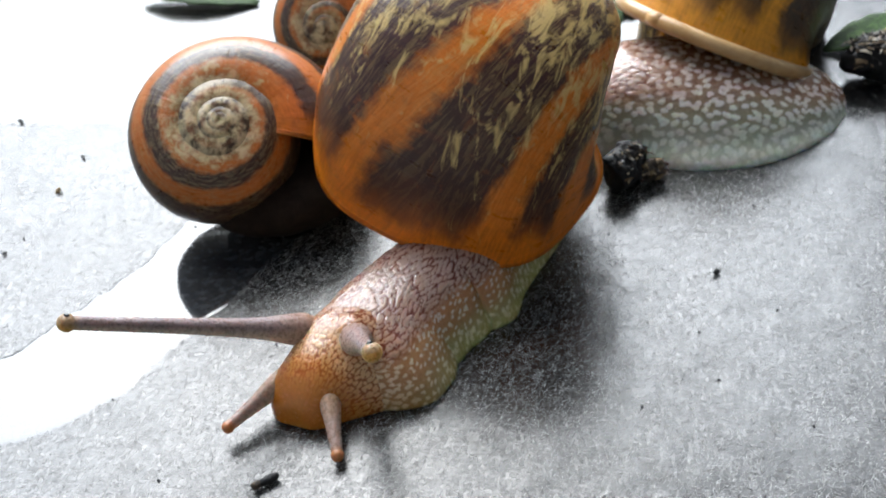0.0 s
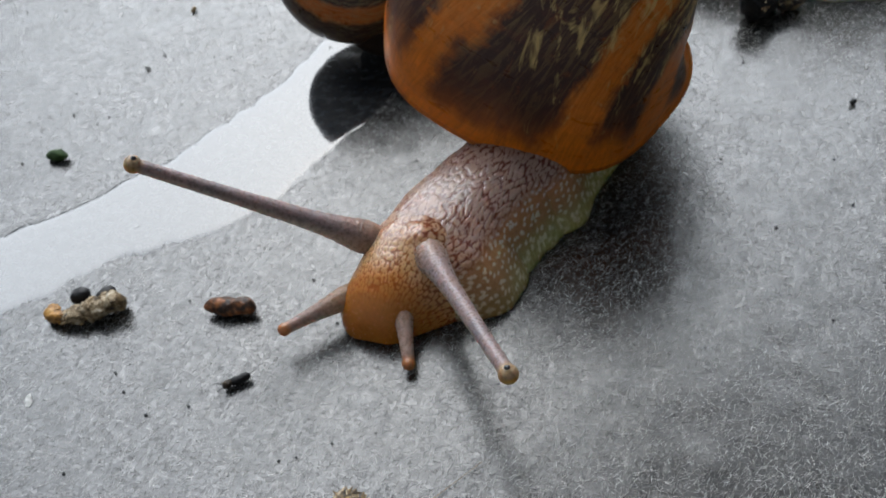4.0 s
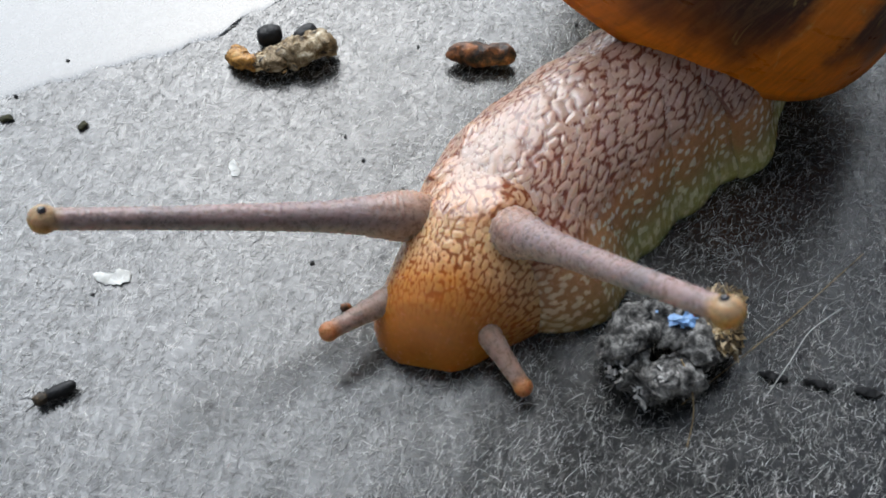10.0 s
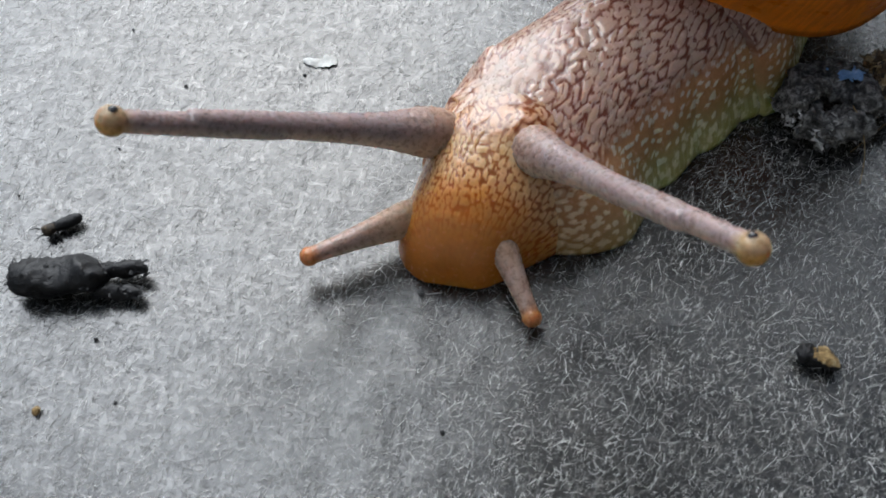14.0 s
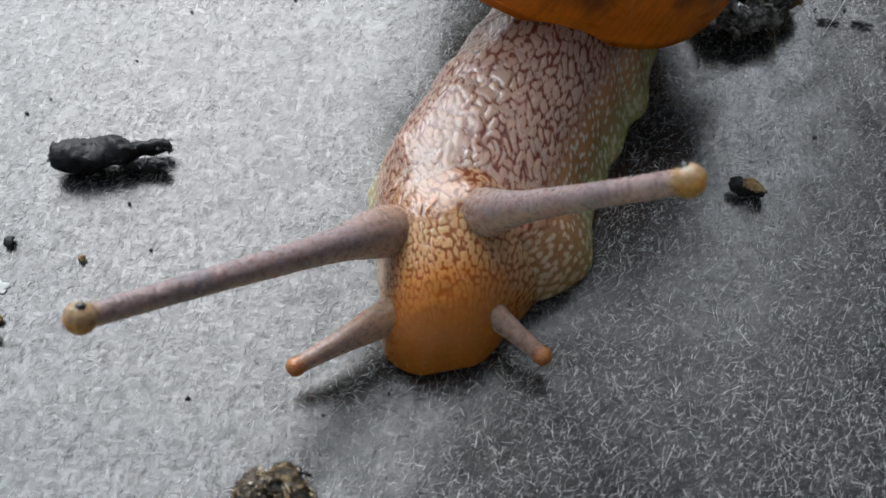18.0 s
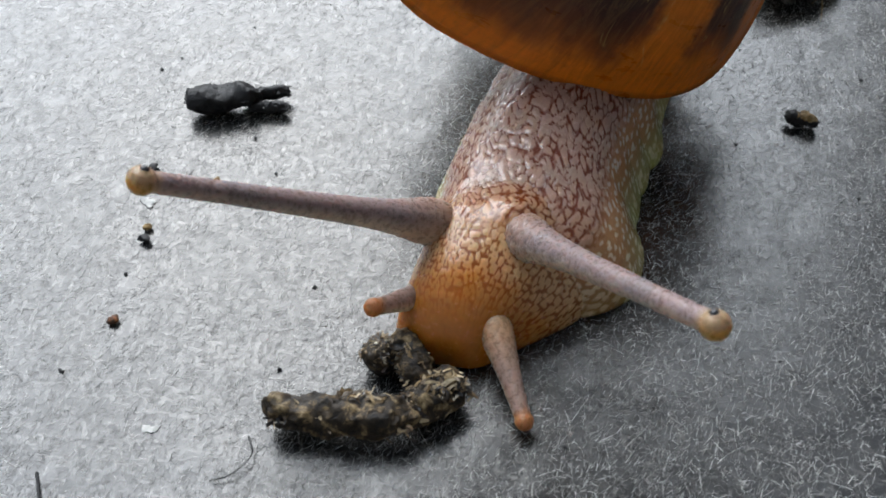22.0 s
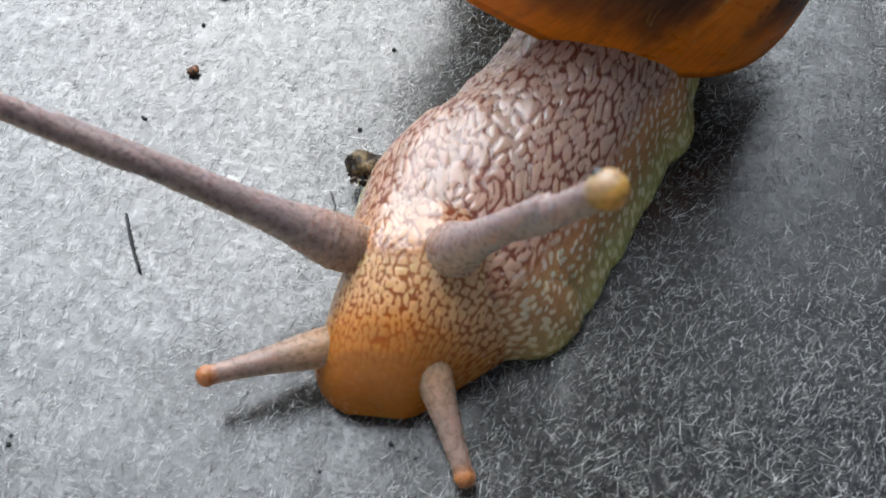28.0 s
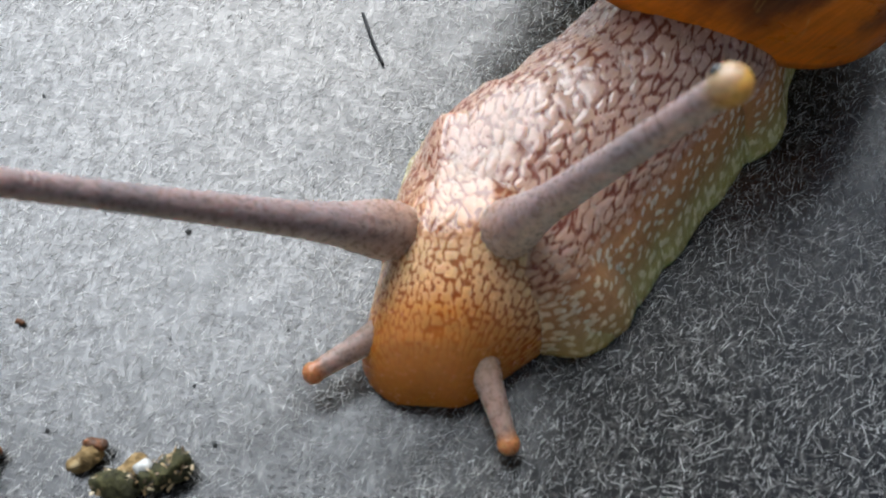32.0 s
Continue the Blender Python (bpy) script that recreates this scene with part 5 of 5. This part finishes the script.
HEAD = [
    (0, 18.1, -4.1, 12),
    (0.5, 18.1, -3.4, 14),
    (1, 18.1, -2.6, 15),
    (1.5, 17.8, -2.3, 18),
    (2, 17.5, -2.2, 22),
    (2.5, 17.7, -1.5, 24),
    (3, 17.9, -0.9, 27),
    (3.5, 18.4, -1.8, 24),
    (4, 18.7, -2.7, 20),
    (4.5, 19.1, -2.4, 20),
    (6.5, 20.6, -0.7, 22),
    (7, 20.9, -0.3, 23),
    (7.5, 21.6, -2.9, 20),
    (8, 22.1, -5.5, 17),
    (8.5, 21.5, -6.2, 16),
    (9, 21.1, -6.8, 15),
    (9.5, 21.9, -6.1, 20),
    (10, 22.7, -5.5, 24),
    (10.5, 22.2, -4.9, 24),
    (11, 21.6, -4.3, 23),
    (11.5, 22.4, -4.3, 24),
    (12, 23.0, -4.1, 24),
    (12.5, 23.2, -4.9, 24),
    (13, 23.2, -5.6, 25),
    (13.5, 22.8, -5.9, 25),
    (15.5, 20.2, -7.5, 22),
    (16, 21.9, -3.9, 24),
    (16.5, 22.9, -2.3, 30),
    (17, 23.8, -0.6, 37),
    (17.5, 23.9, 0.2, 38),
    (18, 24.1, 0.9, 40),
    (18.5, 23.9, 0.3, 35),
    (19, 23.7, -0.4, 29),
    (19.5, 23.4, -0.7, 30),
    (20, 23.0, -1.0, 30),
    (20.5, 22.7, -0.9, 29),
    (21, 22.5, -0.8, 27),
    (21.5, 21.2, -0.7, 21),
    (22, 20.0, -0.6, 15),
    (22.5, 18.7, -2.6, 16),
    (23, 17.7, -4.4, 16),
    (23.5, 17.6, -5.1, 21),
    (24, 17.6, -5.6, 26),
    (24.5, 18.2, -4.4, 29),
    (25, 18.9, -3.4, 32),
    (25.5, 19.2, -2.4, 26),
    (26, 19.6, -1.3, 20),
    (26.5, 20.2, -2.2, 20),
    (28.5, 22.3, -5.6, 20),
    (29, 23.2, -7.1, 12),
    (29.5, 23.4, -7.6, 10),
    (30, 23.7, -8.2, 8),
    (30.5, 23.0, -7.7, 12),
    (31, 22.2, -7.3, 16),
    (31.5, 21.9, -6.2, 22),
    (32, 21.7, -5.0, 28),
]
EYEL = [
    (0, 35.6, -14.8, 17.3),
    (0.5, 35.4, -14.6, 17.0),
    (1, 36.1, -11.6, 17.4),
    (1.5, 35.5, -10.4, 18.3),
    (2, 35.9, -10.3, 17.0),
    (2.5, 37.6, -8.3, 14.9),
    (3, 38.2, -8.8, 13.1),
    (3.5, 36.6, -10.3, 16.8),
    (4, 30.6, -19.4, 18.0),
    (4.5, 30.1, -20.2, 18.7),
    (6.5, 40.0, -12.6, 8.9),
    (7, 38.5, -14.5, 10.4),
    (7.5, 32.9, -21.7, 17.1),
    (8, 33.3, -25.1, 18.0),
    (8.5, 35.6, -25.3, 15.6),
    (9, 35.2, -25.7, 15.1),
    (9.5, 37.7, -23.4, 14.1),
    (10, 38.7, -20.0, 14.3),
    (10.5, 38.7, -16.9, 16.4),
    (11, 35.4, -14.3, 21.2),
    (11.5, 34.0, -11.9, 23.8),
    (12, 38.0, -16.3, 18.6),
    (12.5, 39.6, -15.5, 17.9),
    (13, 40.6, -21.4, 12.9),
    (13.5, 40.8, -17.1, 14.2),
    (15.5, 28.9, -17.7, 24.3),
    (16, 32.9, -22.6, 15.6),
    (16.5, 36.9, -16.5, 17.3),
    (17, 41.5, -13.8, 12.0),
    (17.5, 43.2, -6.8, 15.3),
    (18, 43.3, -7.0, 16.0),
    (18.5, 40.0, -8.7, 19.7),
    (19, 36.4, -12.7, 20.9),
    (19.5, 34.1, -14.4, 21.5),
    (20, 36.9, -14.9, 18.8),
    (20.5, 38.7, -14.8, 15.7),
    (21, 38.4, -13.0, 17.5),
    (21.5, 37.5, -9.2, 18.9),
    (22, 34.4, -12.0, 19.1),
    (22.5, 29.1, -17.9, 20.0),
    (23, 26.2, -22.3, 18.6),
    (23.5, 27.5, -18.5, 21.8),
    (24, 31.5, -26.2, 14.8),
    (24.5, 33.6, -24.2, 13.3),
    (25, 34.3, -21.1, 11.0),
    (25.5, 33.4, -13.1, 20.5),
    (26, 31.4, -8.9, 23.5),
    (26.5, 32.9, -12.5, 21.6),
    (28.5, 27.2, -26.0, 18.8),
    (29, 28.4, -27.6, 18.4),
    (29.5, 26.6, -28.0, 19.7),
    (30, 27.3, -28.0, 19.7),
    (30.5, 29.2, -21.6, 23.2),
    (31, 28.8, -27.2, 19.3),
    (31.5, 32.1, -22.7, 19.1),
    (32, 34.3, -18.1, 20.1),
]
EYER = [
    (0, 27.5, 12.7, 19.4),
    (0.5, 27.0, 14.3, 18.6),
    (1, 24.0, 16.8, 18.0),
    (1.5, 24.0, 16.6, 18.1),
    (2, 20.9, 17.0, 18.8),
    (2.5, 19.6, 18.2, 18.3),
    (3, 22.4, 20.5, 13.3),
    (3.5, 23.8, 20.0, 10.7),
    (4, 26.9, 18.0, 10.7),
    (4.5, 29.2, 17.0, 11.2),
    (6.5, 19.3, 21.0, 14.2),
    (7, 22.2, 21.1, 14.1),
    (7.5, 24.5, 15.6, 19.0),
    (8, 29.1, 9.9, 20.5),
    (8.5, 31.6, 7.9, 19.5),
    (9, 30.8, 8.3, 19.0),
    (9.5, 30.0, 10.9, 17.8),
    (10, 26.2, 12.6, 19.2),
    (10.5, 26.2, 13.0, 19.1),
    (11, 23.8, 13.0, 20.6),
    (11.5, 25.1, 15.5, 17.3),
    (12, 28.6, 13.2, 19.3),
    (12.5, 30.0, 12.5, 18.4),
    (13, 29.1, 10.8, 20.2),
    (13.5, 27.7, 13.2, 16.9),
    (15.5, 27.0, 9.6, 17.7),
    (16, 28.1, 12.6, 18.3),
    (16.5, 25.2, 13.5, 20.9),
    (17, 24.4, 13.3, 22.7),
    (17.5, 26.4, 16.7, 20.0),
    (18, 27.1, 16.1, 21.7),
    (18.5, 29.9, 18.0, 17.4),
    (19, 29.8, 14.8, 20.7),
    (19.5, 29.2, 14.6, 20.9),
    (20, 29.5, 15.5, 19.4),
    (20.5, 29.6, 14.4, 20.4),
    (21, 25.8, 14.9, 21.7),
    (21.5, 25.9, 18.4, 17.2),
    (22, 28.7, 17.4, 16.0),
    (22.5, 28.8, 13.7, 17.1),
    (23, 26.5, 9.5, 20.4),
    (23.5, 21.9, 4.7, 25.1),
    (24, 19.3, 2.3, 26.3),
    (24.5, 18.4, 3.8, 26.5),
    (25, 22.8, 9.4, 23.5),
    (25.5, 20.8, 9.9, 24.7),
    (26, 24.1, 16.0, 19.9),
    (26.5, 27.1, 12.5, 21.1),
    (28.5, 23.0, 4.0, 26.1),
    (29, 26.2, -0.9, 26.6),
    (29.5, 29.3, -1.3, 25.7),
    (30, 30.7, -1.2, 25.2),
    (30.5, 28.6, -0.7, 25.8),
    (31, 25.6, 2.3, 25.8),
    (31.5, 22.0, 3.7, 26.1),
    (32, 19.2, 5.9, 25.6),
]
LOWL = [
    (0, 29.0, -7.2, 1.8),
    (1, 28.2, -5.1, 3.7),
    (2, 28.6, -5.7, 2.1),
    (3, 26.8, -5.2, 4.5),
    (4, 29.7, -6.6, 2.7),
    (7, 32.5, -5.3, 2.7),
    (8, 32.5, -7.4, 1.2),
    (9, 29.0, -7.5, 6.0),
    (10, 31.6, -7.9, 3.7),
    (11, 33.5, -7.3, 1.8),
    (12, 35.4, -7.0, 2.0),
    (13, 32.9, -10.4, 3.2),
    (15.5, 32.2, -11.6, 1.3),
    (16, 33.8, -6.4, 1.0),
    (17, 35.4, -4.3, 1.3),
    (18, 34.4, -2.7, 2.0),
    (19, 34.6, -3.9, 1.0),
    (20, 34.1, -4.8, 1.2),
    (21, 29.9, -5.0, 4.1),
    (22, 28.0, -3.0, 5.9),
    (23, 25.6, -7.8, 4.9),
    (24, 27.4, -11.8, 2.0),
    (25, 30.1, -7.6, 1.4),
    (26, 30.6, -7.4, 2.8),
    (28.5, 31.6, -12.5, 3.6),
    (29, 33.2, -14.0, 3.3),
    (30, 34.2, -13.7, 2.5),
    (31, 31.2, -12.4, 3.0),
    (32, 29.9, -7.6, 2.5),
]
LOWR = [
    (0, 26.0, 3.8, 1.0),
    (1, 23.1, 5.8, 3.9),
    (2, 23.2, 6.2, 1.0),
    (3, 25.3, 7.4, 1.0),
    (4, 25.5, 4.8, 1.0),
    (7, 27.0, 8.8, 1.0),
    (8, 27.3, 2.3, 1.0),
    (9, 29.8, 2.1, 1.0),
    (10, 26.8, 3.3, 1.1),
    (11, 26.5, 5.0, 1.0),
    (12, 30.2, 5.2, 1.0),
    (13, 30.0, 3.6, 1.0),
    (15.5, 24.4, 0.9, 1.0),
    (16, 25.7, 6.1, 1.0),
    (17, 27.5, 9.6, 1.0),
    (18, 26.3, 10.3, 1.5),
    (19, 29.5, 6.5, 3.4),
    (20, 27.0, 7.4, 1.0),
    (21, 27.6, 6.7, 1.7),
    (22, 28.8, 7.8, 1.0),
    (23, 24.5, 3.8, 1.0),
    (24, 24.7, 2.0, 1.0),
    (25, 26.2, 5.6, 1.0),
    (26, 27.4, 8.3, 1.0),
    (28.5, 30.4, 2.4, 1.0),
    (29, 32.4, -0.4, 1.0),
    (30, 32.5, 0.4, 1.0),
    (31, 29.4, -0.3, 1.2),
    (32, 27.5, 3.2, 1.3),
]
BUG = [(0, -34.1, 57.5), (1, -36.5, 54.2), (2, -39.9, 50.4), (3, -43.2, 47.2), (4, -47.8, 44.0), (6.5, -60.2, 34.0), (7, -62.8, 31.9), (8, -66.5, 28.6),
       (9, -70.6, 24.2), (10, -73.8, 20.4), (11, -76.4, 17.6), (13, -83.0, 12.7), (14.5, -88.8, 11.6), (16, -92.5, 7.1), (20, -104, 2), (32, -138, -16)]
# how far the shell leans over to the snail's left, forwards and up, and how far the bent neck bulges there (mm)
LEAN = [(0, -0.8, 0.0, 0.0), (4, -0.1, 0.0, 0.0), (9, 0.6, 0.0, 0.0), (12, 0.9, 0.6, 0.4), (17, 0.6, 1.2, 0.8), (20, 0.3, 2.0, 1.5), (22, 0.5, 1.8, 1.3),
        (24, 0.8, 1.4, 1.0), (26, 0.8, 0.6, 0.6), (29, 0.8, -0.6, 0.0), (32, 1.0, -0.6, 0.0)]
BULGE = [(0, -0.5), (3, -0.3), (7, 0.0), (9, -0.4), (12, -0.6), (15.5, 0.0), (19, 0.0), (21, -0.6), (22, -0.7), (23, 0.6), (24, 1.8), (25, 0.8), (26, -0.9), (27, 0.0), (28.5, 1.4), (30, 1.9), (31, 1.4), (32, 0.8)]
BASE_UP, BASE_LOW = Vector((-1.3, 2.4, 5.3)), Vector((3.4, 2.3, 3.0))


def along(p, q):
    """The pose at p whose x axis points to q, with z kept up."""
    d = (q - p).normalized()
    side = Vector((0, 0, 1)).cross(d)
    side = side.normalized() if side.length > 1e-3 else Vector((0, 1, 0))
    up = d.cross(side)
    m = Matrix((d, side, up)).transposed().to_4x4()
    m.translation = p * MM
    return m


def between(rows, t):
    """The values of rows at t."""
    tt = [r[0] for r in rows]
    return [float(np.interp(t, tt, [r[k] for r in rows])) for k in range(1, len(rows[0]))]


def along_body(shift):
    side, ahead, up = shift
    return pose(ahead * MM, side * MM, up * MM)


def head_pose(t):
    x, y, turn = between(HEAD, t)
    return Matrix.Translation((x, y, 0)) @ Matrix.Rotation(radians(turn), 4, "Z")


def motions():
    walk(snail, [(t, spot((x, y), yaw)) for t, x, y, yaw in SNAIL])
    walk(bug, [(t, spot((x, y), 218)) for t, x, y in BUG])
    times = [r[0] for r in SNAIL]
    walk(shell, [(r[0], along_body(between(LEAN, r[0]))) for r in SNAIL])
    rows = {ob: [] for ob in (head, *necks, *stalks, *tips, *lows)}
    for t in times:
        hm = head_pose(t)
        flat = hm.copy()
        flat.translation = hm.translation * MM
        rows[head].append((t, flat))
        p0, p1 = Vector((-3.0, 0, 0)), hm @ Vector((-4.0, 0, 0))
        d0, d1 = Vector((1, 0, 0)), hm.to_3x3() @ Vector((1, 0, 0))
        size = (p1 - p0).length * 0.6
        for ob, s in zip(necks, NECK_S):
            u = (30.0 - s) / 19.0
            h00, h10, h01, h11 = 2 * u**3 - 3 * u**2 + 1, u**3 - 2 * u**2 + u, -2 * u**3 + 3 * u**2, u**3 - u**2
            p = h00 * p0 + h10 * size * d0 + h01 * p1 + h11 * size * d1
            g = (6 * u**2 - 6 * u) * (p0 - p1) + (3 * u**2 - 4 * u + 1) * size * d0 + (3 * u**2 - 2 * u) * size * d1
            p.y += between(BULGE, t)[0] * math.sin(math.pi * u) ** 1.5
            rows[ob].append((t, pose(p.x * MM, p.y * MM, 0, 0, 0, math.degrees(math.atan2(g.y, g.x)))))
        for k, eye_rows, low_rows, s in ((0, EYEL, LOWL, -1), (1, EYER, LOWR, 1)):
            base = hm @ Vector((BASE_UP.x, BASE_UP.y * s + 0.9, BASE_UP.z))
            tip = Vector(between(eye_rows, t))
            d = (tip - base).normalized()
            reach = (tip - base).length
            root = base - d * max(1.6, STALK_LEN[k] + 1.5 - reach)
            rows[stalks[k]].append((t, along(root, tip)))
            rows[tips[k]].append((t, along(tip - d * (TIP_LEN - 1.0), tip)))
            base = hm @ Vector((BASE_LOW.x, BASE_LOW.y * s, BASE_LOW.z))
            tip = Vector(between(low_rows, t))
            d = (tip - base).normalized()
            rows[lows[k]].append((t, along(tip - d * (LOW_LEN - 0.6), tip)))
    for ob, r in rows.items():
        walk(ob, r)


motions()
